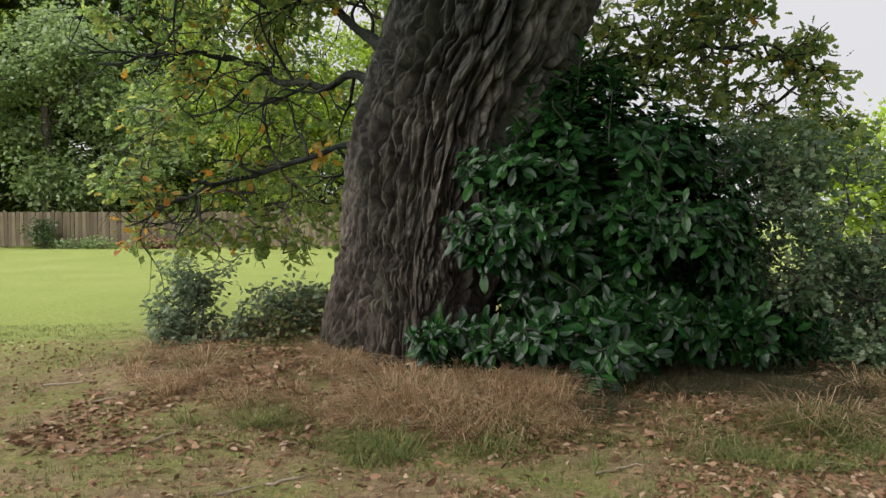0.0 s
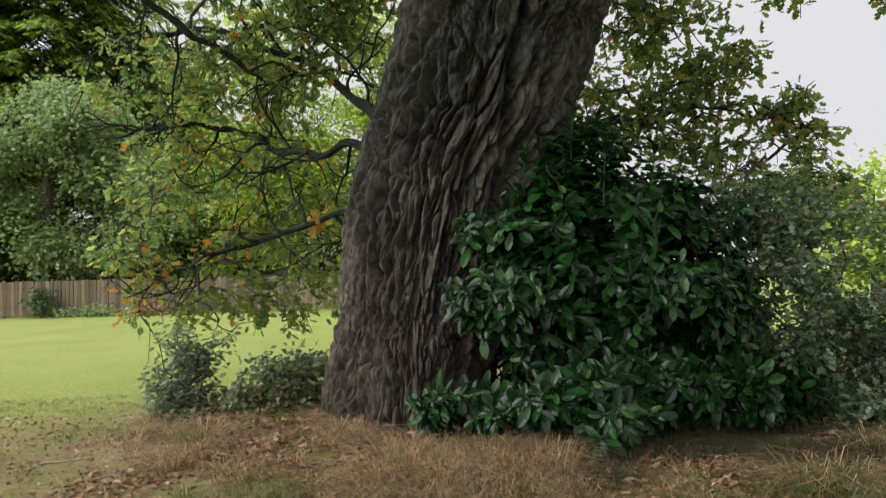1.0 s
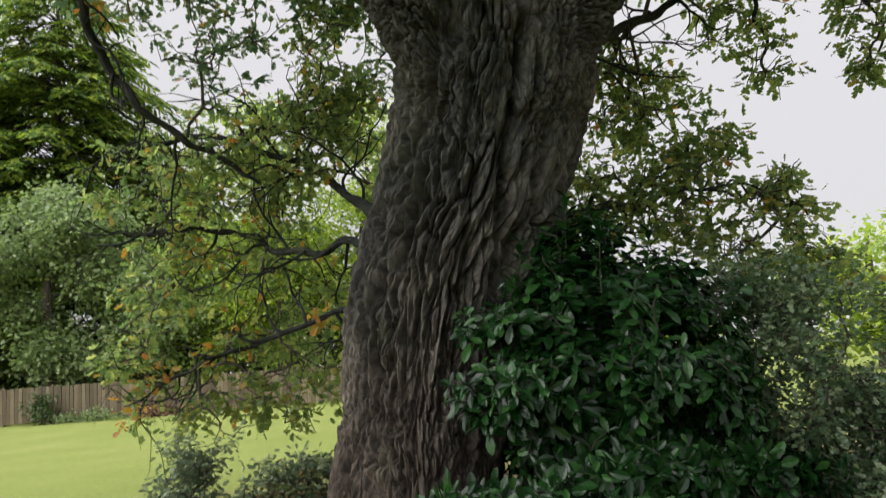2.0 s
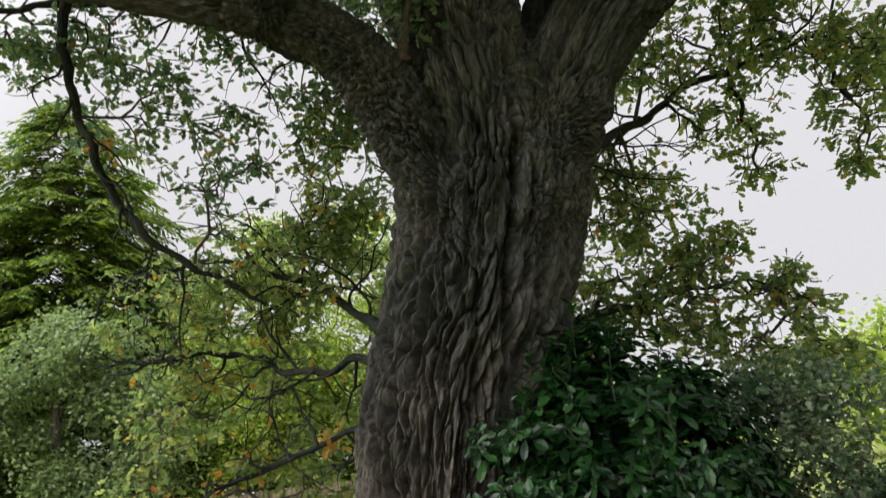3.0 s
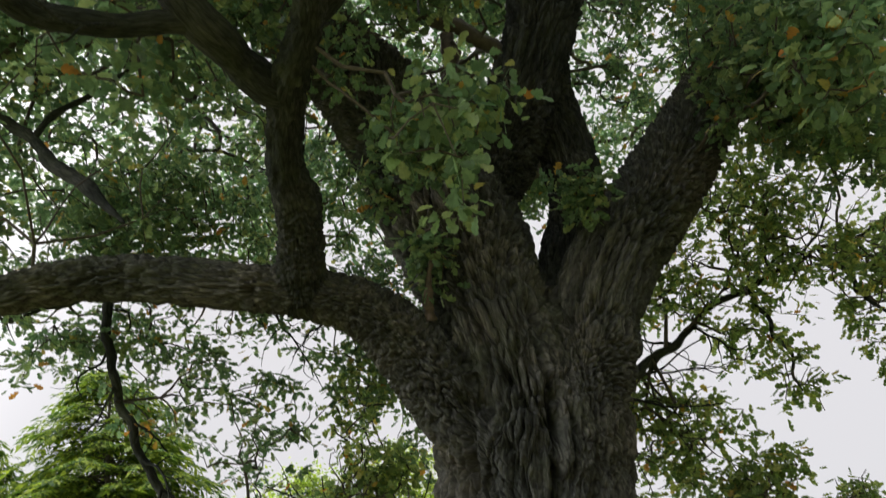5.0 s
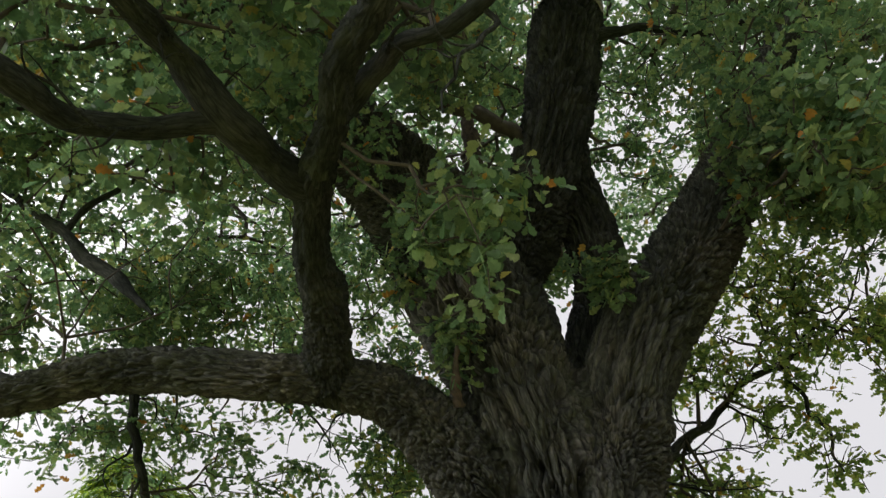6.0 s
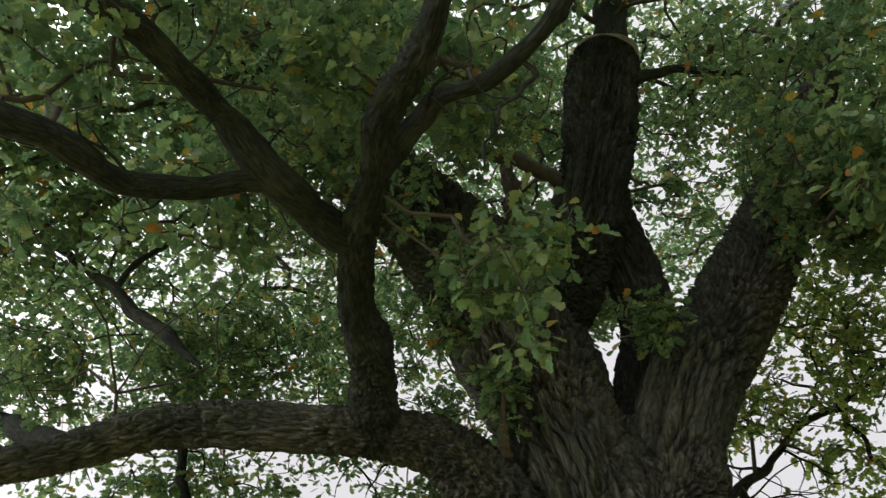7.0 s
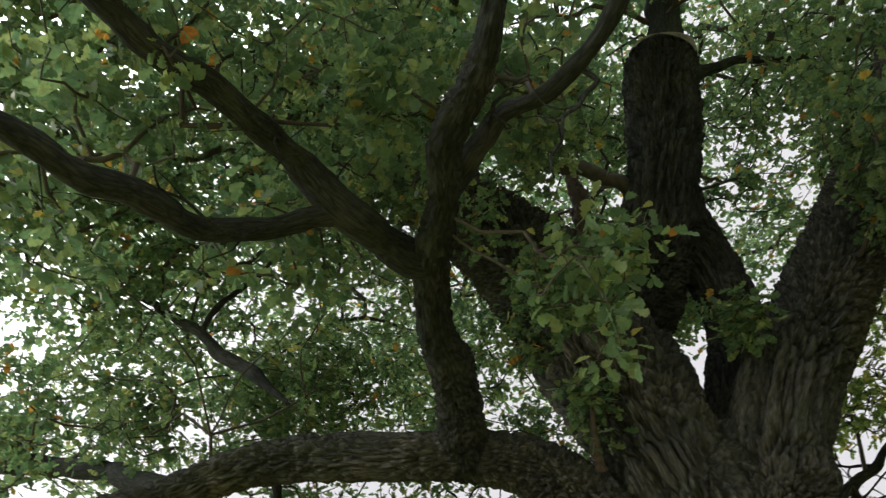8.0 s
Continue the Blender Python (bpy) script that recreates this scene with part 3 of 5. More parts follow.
# ---- the old oak ----
OAK_LINES = {
    "trunk": [(-0.42, 7.9, -0.4, 0.98), (-0.38, 7.9, 0.1, 0.84), (-0.29, 7.9, 0.82, 0.77), (-0.18, 7.9, 1.38, 0.80), (-0.07, 7.9, 1.95, 0.85), (0.10, 7.87, 2.55, 0.88),
              (0.29, 7.8, 3.05, 0.91), (0.47, 7.7, 3.55, 0.94), (0.64, 7.6, 4.07, 0.96), (0.76, 7.35, 4.58, 0.97), (0.80, 7.2, 5.0, 0.84)],
    "root_fore": [(-0.28, 7.75, 1.5, 0.55), (-0.28, 7.55, 0.9, 0.52), (-0.29, 7.36, 0.4, 0.50), (-0.30, 7.22, -0.2, 0.50)],
    "root_side": [(-0.62, 7.85, 1.0, 0.45), (-0.75, 7.85, 0.45, 0.45), (-0.85, 7.85, -0.2, 0.46)],
    "limb_low": [(0.50, 7.1, 4.1, 0.48), (0.06, 6.88, 4.82, 0.45), (-0.30, 6.6, 5.37, 0.38), (-0.63, 6.35, 5.73, 0.31), (-1.11, 6.1, 5.89, 0.27), (-1.60, 5.95, 6.0, 0.24),
                 (-2.2, 5.87, 6.18, 0.24), (-2.9, 5.77, 6.36, 0.225), (-3.45, 5.65, 6.36, 0.21), (-4.05, 5.5, 6.25, 0.20), (-5.2, 5.1, 6.2, 0.17), (-7.0, 4.5, 6.7, 0.1)],
    "limb_fore": [(-1.13, 6.1, 5.85, 0.25), (-1.05, 5.75, 6.08, 0.23), (-0.97, 5.5, 6.24, 0.20), (-0.94, 5.0, 6.48, 0.16), (-0.76, 4.4, 6.61, 0.16), (-0.56, 3.9, 6.55, 0.155),
                  (-0.35, 3.5, 6.52, 0.135), (-0.21, 3.1, 6.55, 0.135), (-0.09, 2.9, 6.51, 0.14), (0.18, 2.6, 6.5, 0.125), (0.4, 2.3, 6.6, 0.1), (0.75, 1.7, 6.9, 0.07)],
    "limb_fork": [(-0.68, 4.2, 6.6, 0.13), (-0.81, 4.1, 6.61, 0.15), (-0.93, 3.9, 6.66, 0.15), (-1.07, 3.5, 6.7, 0.145), (-1.22, 3.2, 6.85, 0.125), (-1.31, 2.9, 6.98, 0.105),
                  (-1.47, 2.5, 7.04, 0.105), (-1.57, 2.2, 7.06, 0.105), (-1.72, 1.9, 7.08, 0.095), (-2.1, 1.0, 7.3, 0.06)],
    "limb_side": [(-1.0, 3.5, 6.74, 0.085), (-1.09, 3.45, 6.73, 0.09), (-1.44, 3.3, 6.63, 0.086), (-1.78, 3.1, 6.53, 0.087), (-2.01, 2.9, 6.52, 0.088), (-2.12, 2.6, 6.45, 0.09),
                  (-2.2, 2.3, 6.39, 0.092), (-2.28, 2.0, 6.25, 0.09), (-2.5, 1.3, 6.2, 0.07), (-3.0, 0.5, 6.3, 0.04)],
    "limb_hook": [(-0.3, 3.45, 6.55, 0.085), (-0.2, 3.45, 6.6, 0.085), (0.06, 3.3, 6.69, 0.08), (0.29, 3.1, 6.66, 0.066), (0.62, 2.9, 6.44, 0.06), (0.92, 2.7, 6.41, 0.055),
                  (1.18, 2.5, 6.45, 0.062), (1.5, 2.1, 6.7, 0.045), (2.0, 1.5, 7.0, 0.03)],
    "stem_grey": [(0.72, 7.2, 4.2, 0.55), (0.68, 7.03, 4.8, 0.64), (0.6, 6.92, 5.45, 0.63), (0.56, 6.98, 6.2, 0.69), (0.45, 7.03, 7.0, 0.75), (0.22, 6.9, 8.0, 0.70), (-0.1, 6.7, 8.75, 0.60),
                  (-0.42, 6.5, 9.28, 0.54), (-1.2, 6.0, 10.5, 0.47), (-2.1, 5.2, 12.0, 0.36)],
    "stem_dark": [(0.6, 7.0, 6.3, 0.28), (0.83, 6.9, 6.91, 0.29), (1.12, 6.8, 7.3, 0.34), (1.49, 6.6, 7.96, 0.41), (1.92, 6.4, 8.77, 0.43), (2.25, 6.25, 9.5, 0.455), (2.51, 6.1, 10.1, 0.46), (2.62, 6.05, 10.35, 0.42)],
    "stem_tip": [(2.55, 6.07, 10.1, 0.27), (2.72, 5.98, 10.5, 0.25), (2.85, 5.9, 10.84, 0.22), (3.1, 5.75, 11.5, 0.18), (3.3, 5.6, 12.4, 0.09)],
    "limb_high": [(0.9, 7.2, 4.0, 0.5), (1.1, 7.08, 4.5, 0.55), (1.43, 7.0, 5.03, 0.50), (1.66, 7.0, 5.5, 0.49), (2.05, 6.95, 6.0, 0.50), (2.6, 6.9, 6.5, 0.475), (3.06, 6.85, 6.93, 0.445), (3.49, 6.8, 7.38, 0.40),
                  (3.9, 6.7, 7.88, 0.325), (4.33, 6.6, 8.39, 0.25), (4.91, 6.4, 9.11, 0.2), (5.62, 6.1, 9.98, 0.15), (6.4, 5.8, 11.0, 0.08)],
    "limb_back": [(1.2, 7.25, 5.2, 0.40), (1.39, 7.3, 5.81, 0.31), (1.61, 7.35, 6.34, 0.30), (1.93, 7.3, 6.97, 0.33), (1.98, 7.1, 7.66, 0.35), (1.9, 6.75, 8.3, 0.34), (2.0, 6.5, 8.8, 0.3)],
    "limb_twist": [(-2.75, 5.8, 7.0, 0.015), (-3.05, 5.9, 7.4, 0.06), (-3.29, 6.0, 7.78, 0.075), (-3.71, 6.1, 8.24, 0.075), (-4.05, 6.2, 8.81, 0.067), (-4.75, 6.4, 9.67, 0.057), (-5.48, 6.6, 10.57, 0.045), (-6.44, 6.8, 11.42, 0.032)],
    "limb_spur": [(-4.05, 6.2, 8.79, 0.044), (-3.89, 6.3, 9.25, 0.042), (-3.56, 6.5, 9.68, 0.032), (-3.11, 6.7, 10.25, 0.022)],
    "limb_under": [(-3.5, 5.7, 6.35, 0.15), (-3.92, 5.75, 6.4, 0.145), (-4.38, 5.9, 6.67, 0.125), (-4.95, 6.2, 7.15, 0.125), (-5.4, 6.4, 7.5, 0.128), (-7.15, 6.6, 8.36, 0.12)],
    "limb_twig": [(2.5, 6.05, 9.75, 0.1), (2.78, 6.05, 9.77, 0.095), (3.09, 6.1, 9.79, 0.068), (3.43, 6.2, 9.9, 0.056), (3.93, 6.3, 9.67, 0.048), (4.64, 6.4, 9.74, 0.048), (5.02, 6.4, 9.75, 0.042), (5.55, 6.3, 10.35, 0.032)],
    "bough_left": [(-0.3, 8.3, 3.0, 0.12), (-0.93, 9.0, 3.1, 0.05), (-1.8, 9.5, 3.16, 0.04), (-2.54, 10.0, 3.5, 0.032), (-3.36, 10.3, 3.7, 0.03), (-4.6, 10.6, 3.6, 0.015)],
    "bough_low": [(-0.4, 8.3, 2.2, 0.14), (-1.07, 8.8, 2.3, 0.042), (-2.02, 9.2, 2.08, 0.032), (-2.6, 9.4, 1.95, 0.026), (-3.2, 9.5, 1.7, 0.018), (-3.9, 9.6, 1.45, 0.008)],
    "bough_upper": [(-0.2, 8.4, 3.3, 0.15), (-0.9, 9.2, 3.65, 0.06), (-1.4, 9.7, 4.2, 0.045), (-2.1, 9.9, 4.55, 0.038), (-3.2, 10.2, 4.9, 0.04), (-4.4, 10.4, 4.8, 0.02)],
    "bough_right": [(1.0, 7.9, 4.6, 0.16), (1.9, 8.7, 5.2, 0.08), (2.8, 9.4, 5.8, 0.06), (3.8, 9.8, 6.4, 0.05), (5.2, 9.8, 6.8, 0.035), (7.0, 9.5, 7.0, 0.03)],
    "bough_skirt": [(0.7, 8.3, 2.9, 0.12), (1.8, 8.7, 3.2, 0.06), (2.8, 8.6, 3.35, 0.03), (3.4, 8.55, 3.35, 0.018), (4.0, 8.5, 3.15, 0.007)],
    "bough_drop": [(4.4, 9.8, 6.6, 0.035), (4.25, 9.3, 5.9, 0.03), (4.05, 8.8, 5.1, 0.02), (3.95, 8.6, 4.6, 0.012)],
    "bough_drip": [(5.6, 9.7, 6.85, 0.035), (5.4, 9.1, 6.1, 0.03), (5.15, 8.4, 5.3, 0.02), (5.0, 8.1, 4.7, 0.012)],
    "bough_back": [(0.3, 8.2, 5.4, 0.35), (-0.6, 9.0, 6.8, 0.2), (-1.6, 9.4, 7.6, 0.14), (-2.8, 9.4, 8.2, 0.1), (-4.2, 9.2, 8.5, 0.06), (-6.0, 9.0, 8.4, 0.03)],
    "bough_hanging": [(-4.2, 8.45, 8.3, 0.06), (-4.2, 8.5, 7.25, 0.06), (-4.09, 8.7, 6.26, 0.055), (-3.52, 9.0, 5.07, 0.045), (-2.65, 9.3, 4.43, 0.035), (-2.1, 9.5, 4.0, 0.02)],
}
LIMB_NAMES = list(OAK_LINES)
lines = {k: spline(v, 0.12) for k, v in OAK_LINES.items()}


# creases as (x, z) down the front, half-width, depth
CREASES = [([(1.0, 5.4), (0.92, 4.5), (0.87, 4.1), (0.79, 3.8), (0.68, 3.3), (0.63, 2.7), (0.45, 1.9)], 0.055, 0.15),
           ([(0.15, 4.6), (0.0, 3.95), (-0.07, 3.44), (-0.22, 2.98), (-0.33, 2.6)], 0.06, 0.16),
           ([(0.40, 5.3), (0.57, 4.71), (0.71, 4.4), (0.85, 4.15)], 0.045, 0.11),
           ([(0.20, 5.15), (0.30, 4.6), (0.42, 4.1), (0.40, 3.3), (0.25, 2.4), (0.1, 1.6)], 0.045, 0.09),
           ([(-0.45, 3.2), (-0.5, 2.4), (-0.62, 1.6), (-0.66, 0.8)], 0.04, 0.08)]


def four_for_one(co, no, quads, inside):
    """Splits the quads inside into four; also gives the new points on the seam to the unsplit ones, and the ends of their edges."""
    q, n, m = quads[inside], len(co), int(inside.sum())
    sides = ((0, 1), (1, 2), (2, 3), (3, 0))
    ends = np.concatenate([np.sort(q[:, list(e)], axis=1) for e in sides])
    keys, first, back, count = np.unique(ends[:, 0].astype(np.int64) * n + ends[:, 1], return_index=True, return_inverse=True, return_counts=True)
    edge_id = n + back.reshape(4, m)
    core = n + len(keys) + np.arange(m)
    pairs = ends[first]
    co = np.vstack([co, (co[pairs[:, 0]] + co[pairs[:, 1]]) / 2, co[q].mean(axis=1)])
    no = np.vstack([no, unit(no[pairs[:, 0]] + no[pairs[:, 1]]), unit(no[q].sum(axis=1))])
    split = [np.stack([q[:, k], edge_id[k], core, edge_id[k - 1]], 1) for k in range(4)]
    lone = np.flatnonzero(count == 1)
    return co, no, np.vstack([quads[~inside], *split]), (n + lone, pairs[lone])


def bark_relief(base, size):
    """How far the bark stands out: long ridges that part and meet again, narrow deep cracks between them, finer splits and a rough crust."""
    warp = np.stack([grain(base * (1.8, 1.8, 1.1) + 5), grain(base * (1.8, 1.8, 1.1) + 31), np.zeros(len(base))], 1) - 0.5
    kink = np.stack([grain(base * (7, 7, 5.5) + 15), grain(base * (7, 7, 5.5) + 37), np.zeros(len(base))], 1) - 0.5
    cell = (0.028 + 0.05 * size)[:, None]
    g = (base + (warp * 0.16 + kink * 0.05) * size[:, None]) / cell * (1, 1, 0.14)
    n1 = grain(g + 3) + 0.45 * grain(g * (2.3, 2.3, 2.0) + 43) - 0.725
    n2 = grain(g * (0.45, 0.45, 0.32) + 11) + 0.3 * grain(g * (0.9, 0.9, 0.7) + 21) - 0.65
    crack = np.exp(-(n1 / 0.085) ** 2)
    round_top = np.minimum(np.abs(n1) * 3.0, 1)
    furrow = np.exp(-(n2 / 0.05) ** 2)
    crust = grain(base / 0.032 * (1, 1, 0.2) + 29) + 0.7 * grain(base / 0.017 * (1, 1, 0.35) + 9) - 0.85
    step = grain(g * (0.9, 0.9, 2.6) + 77) - 0.5
    n0 = grain((base + warp * 0.3 * size[:, None]) * (3.4, 3.4, 0.36) / size[:, None] ** 0.5 + 61) - 0.5
    cleft = np.exp(-(n0 / 0.032) ** 2)
    lump = (grain(base * (1.2, 1.2, 0.5) + 50) - 0.5) * 0.18
    out = 0.09 * (round_top - 0.5) - 0.085 * crack - 0.08 * furrow + 0.042 * crust + 0.05 * step * size - 0.09 * cleft + lump
    return out * size ** 0.8


def oak_wood():
    """One skin over trunk and limbs, furrowed along the grain, then cut into its parts."""
    pieces3, pieces4, at = [], [], 0
    vs = []
    for rows in (lines[k] for k in THICK):
        v, q, t = tube(rows, 24)
        vs.append(v)
        pieces4.append(q + at)
        pieces3.append(t + at)
        at += len(v)
    quads, tris = np.vstack(pieces4), np.vstack(pieces3)
    me = bpy.data.meshes.new("skin")
    me.from_pydata(np.vstack(vs).tolist(), [], quads.tolist() + tris.tolist())
    ob = new("skin", me)
    rm = ob.modifiers.new("remesh", "REMESH")
    rm.mode, rm.voxel_size = "VOXEL", 0.035
    sm = ob.modifiers.new("smooth", "SMOOTH")
    sm.factor, sm.iterations = 0.5, 5
    done = ob.evaluated_get(bpy.context.evaluated_depsgraph_get()).to_mesh()
    n = len(done.vertices)
    co = np.zeros(n * 3, np.float32)
    done.vertices.foreach_get("co", co)
    co = co.reshape(-1, 3).astype(float)
    no = np.zeros(n * 3, np.float32)
    done.vertices.foreach_get("normal", no)
    no = no.reshape(-1, 3)
    loops = np.zeros(len(done.loops), np.int32)
    done.loops.foreach_get("vertex_index", loops)
    quads = loops.reshape(-1, 4)
    ob.evaluated_get(bpy.context.evaluated_depsgraph_get()).to_mesh_clear()
    bpy.data.objects.remove(ob)
    # the nearer wood gets four faces for each one, the trunk's open side sixteen
    seams = []
    for part_of in (lambda p: (p[:, 2] < 9.0) & (p[:, 1] > 5.2) & (p[:, 1] < 8.3), lambda p: (p[:, 2] > 0) & (p[:, 2] < 4.8) & (p[:, 1] < 7.85) & (p[:, 0] > -1.6)):
        inside = np.all(part_of(co[quads.ravel()]).reshape(-1, 4), axis=1)
        co, no, quads, seam = four_for_one(co, no, quads, inside)
        seams.append(seam)
    n = len(co)
    # each limb lays its own relief on the skin near it; where limbs join, the reliefs run into one another
    found, least, owner = [], np.full(n, 1e9), np.zeros(n, int)
    for k, name in enumerate(THICK):
        rows = lines[name]
        _, u, v = frames_along(rows[:, :3])
        t = np.cross(u, v)
        run = 13.7 * k + np.concatenate([[0], np.cumsum(np.linalg.norm(np.diff(rows[:, :3], axis=0), axis=1))])
        reach = rows[:, 3].max() + 0.45
        ids = np.flatnonzero(np.all((co > rows[:, :3].min(axis=0) - reach) & (co < rows[:, :3].max(axis=0) + reach), axis=1))
        away, base = np.zeros(len(ids)), np.zeros((len(ids), 4))
        for a in range(0, len(ids), 40000):
            p = co[ids[a:a + 40000]]
            d = np.sqrt(np.maximum(np.sum(p * p, axis=1)[:, None] - 2 * p @ rows[:, :3].T + np.sum(rows[:, :3] ** 2, axis=1), 0)) - rows[:, 3]
            low = d.min(axis=1)
            w = np.exp(-(d - low[:, None]) / 0.05)
            w /= w.sum(axis=1, keepdims=True)
            away[a:a + 40000] = low
            for j, axis in enumerate((u, v, t)):
                base[a:a + 40000, j] = np.sum(w * (p @ axis.T - np.sum(axis * rows[:, :3], axis=1) + (run if j == 2 else 0)), axis=1)
            base[a:a + 40000, 3] = w @ rows[:, 3]
        won = away < least[ids]
        least[ids[won]], owner[ids[won]] = away[won], k
        found.append((ids, away, base))
    ridge, total, skin_base = np.zeros(n), np.zeros(n), np.zeros((n, 3))
    for k, (ids, away, base) in enumerate(found):
        mine = owner[ids] == k
        skin_base[ids[mine]] = base[mine, :3]
        weight = np.exp(-(away - least[ids]) / 0.07)
        keep = weight > 0.04
        ridge[ids[keep]] += weight[keep] * bark_relief(base[keep, :3], np.clip(base[keep, 3] / 0.9, 0.12, 1.0))
        total[ids[keep]] += weight[keep]
    ridge /= np.maximum(total, 1e-6)
    # roots swell at the foot of the trunk
    foot = np.clip((0.9 - co[:, 2]) / 0.9, 0, 1) ** 2 * (owner == 0)
    turn = np.arctan2(co[:, 1] - 7.9, co[:, 0] + 0.15)
    ridge += foot * 0.13 * np.sin(turn * 7 + 1.2)
    # a burr, a long cleft below the fork, a scar and a healed knot
    def spot(x, y, z, wide, tall, lift):
        d = (co - (x, y, z)) / (wide, 0.35, tall)
        return lift * np.exp(-np.sum(d * d, axis=1))
    ridge += spot(0.84, 6.15, 4.62, 0.09, 0.08, 0.12) + spot(0.89, 6.3, 4.24, 0.055, 0.24, -0.26) + spot(0.84, 6.6, 3.92, 0.08, 0.10, 0.07)
    ridge += spot(-1.55, 5.72, 5.85, 0.13, 0.13, 0.07) + spot(-1.55, 5.72, 5.84, 0.05, 0.05, -0.16) + spot(-0.78, 5.4, 6.45, 0.12, 0.13, 0.1)
    # long creases down the trunk's open side, from the fork and beside the old wound
    for crease, wide, deep in CREASES:
        for a, b in zip(crease[:-1], crease[1:]):
            a, b = np.array(a), np.array(b)
            way = (co[:, [0, 2]] - a) @ (b - a) / np.sum((b - a) ** 2)
            away = np.linalg.norm(co[:, [0, 2]] - a - np.clip(way, 0, 1)[:, None] * (b - a), axis=1)
            away = away + (grain(co * (3, 3, 6) + 88) - 0.5) * wide
            ridge -= deep * np.exp(-(away / wide) ** 2) * (no[:, 1] < -0.3) * (co[:, 1] < 7.6)
    co += no * ridge[:, None]
    for mids, ends in seams:
        co[mids] = (co[ends[:, 0]] + co[ends[:, 1]]) / 2
    return co, quads, owner[quads[:, 0]], skin_base


THICK = ["trunk", "root_fore", "root_side", "limb_low", "limb_fore", "stem_grey", "stem_dark", "limb_high", "limb_back"]
oak = thing("oak_tree", "massive old oak with furrowed grey-brown bark and autumn-tinged leaves", "tree")
made_wood = {}
GROWS_FROM = {"limb_fork": "limb_fore", "limb_side": "limb_fore", "limb_hook": "limb_fore", "limb_spur": "limb_twist", "limb_twig": "stem_dark",
              "stem_tip": "stem_dark", "limb_under": "limb_low", "bough_drop": "bough_right", "bough_drip": "bough_right"}
skin_co, skin_faces, skin_owner, skin_run = oak_wood()
for k, limb_name in enumerate(THICK):
    f = skin_faces[skin_owner == k]
    if len(f) == 0:
        continue
    used, inv = np.unique(f, return_inverse=True)
    name = "trunk" if limb_name == "trunk" else "stem" if limb_name.startswith("stem") else "root" if limb_name.startswith("root") else "limb"
    made_wood[limb_name] = under(new(name, mesh_of(name, skin_co[used], inv.reshape(-1, 4), SHADED_YOUNG_BARK if limb_name == "limb_fore" else SHADED_UPPER_BARK if limb_name in ("stem_dark", "limb_back") else BARK, True, skin_run[used])), oak)

for limb_name in LIMB_NAMES:
    if limb_name in THICK:
        continue
    rows = spline(OAK_LINES[limb_name], 0.05)
    wobble = np.stack([rows[:, 0], rows[:, 1], rows[:, 2]], 1) * 3
    rows[:, 3] *= 0.85 + 0.35 * grain(wobble * 1.7)
    rows[:, :3] += (np.stack([grain(wobble + 7), grain(wobble + 19), grain(wobble + 41)], 1) - 0.5) * (0.16 if limb_name.startswith("bough") else 0.05)
    v, q, _ = tube(rows, 14, False)
    v = v + (grain(v * 28)[:, None] - 0.5) * 0.012
    s_run = np.concatenate([[0], np.cumsum(np.linalg.norm(np.diff(rows[:, :3], axis=0), axis=1))])
    ang = np.linspace(0, 2 * np.pi, 14, endpoint=False)
    run = np.stack([np.outer(rows[:, 3], np.cos(ang)), np.outer(rows[:, 3], np.sin(ang)), np.repeat(s_run[:, None], 14, axis=1)], -1).reshape(-1, 3)
    holder = made_wood.get(GROWS_FROM.get(limb_name), oak)
    made_wood[limb_name] = under(new("limb" if holder is oak else "branch", mesh_of("limb", v, q, SHADED_YOUNG_BARK, True, run)), holder)

# crooked side branches on the lower boughs, each forking again
def crooked(start, way, length, thick, steps=7, sag=0.04):
    path, way = [np.array(start)], unit(np.array(way))
    for _ in range(steps):
        way = unit(way + rng.normal(size=3) * 0.36 - (0, 0, sag))
        path.append(path[-1] + way * length / steps * rng.uniform(0.7, 1.3))
    return np.array([(*p, r) for p, r in zip(path, np.linspace(thick, thick * 0.3, steps + 1))])


for limb_name, many, long in [("bough_left", 13, 1.5), ("bough_low", 11, 1.2), ("bough_upper", 13, 1.4), ("bough_hanging", 9, 1.0), ("bough_right", 12, 1.4), ("bough_back", 6, 1.4), ("bough_skirt", 7, 1.0), ("limb_side", 5, 1.0), ("limb_fork", 5, 1.0), ("limb_hook", 4, 0.8)]:
    line = lines[limb_name]
    for k in np.linspace(len(line) * 0.2, len(line) * 0.95, many).astype(int):
        way = unit(line[k, :3] - line[k - 1, :3]) + rng.normal(size=3) * (0.7, 0.4, 0.7) - (0, 0, 0.1)
        main = crooked(line[k, :3], way, long * rng.uniform(0.6, 1.3), min(0.022, 0.8 * line[k, 3]))
        pieces = [tube(spline(main, 0.06), 7, False)[:2]]
        for j in (2, 3, 4, 5):
            twig = crooked(main[j, :3], unit(main[j, :3] - main[j - 1, :3]) + rng.normal(size=3) * 0.6, long * rng.uniform(0.25, 0.5), main[j, 3] * 0.75, 4)
            pieces.append(tube(spline(twig, 0.06), 5, False)[:2])
        v, q = gather(pieces)
        under(new("branch", mesh_of("branch", v, q, SHADED_YOUNG_BARK, True, v * 1.0)), made_wood[limb_name])

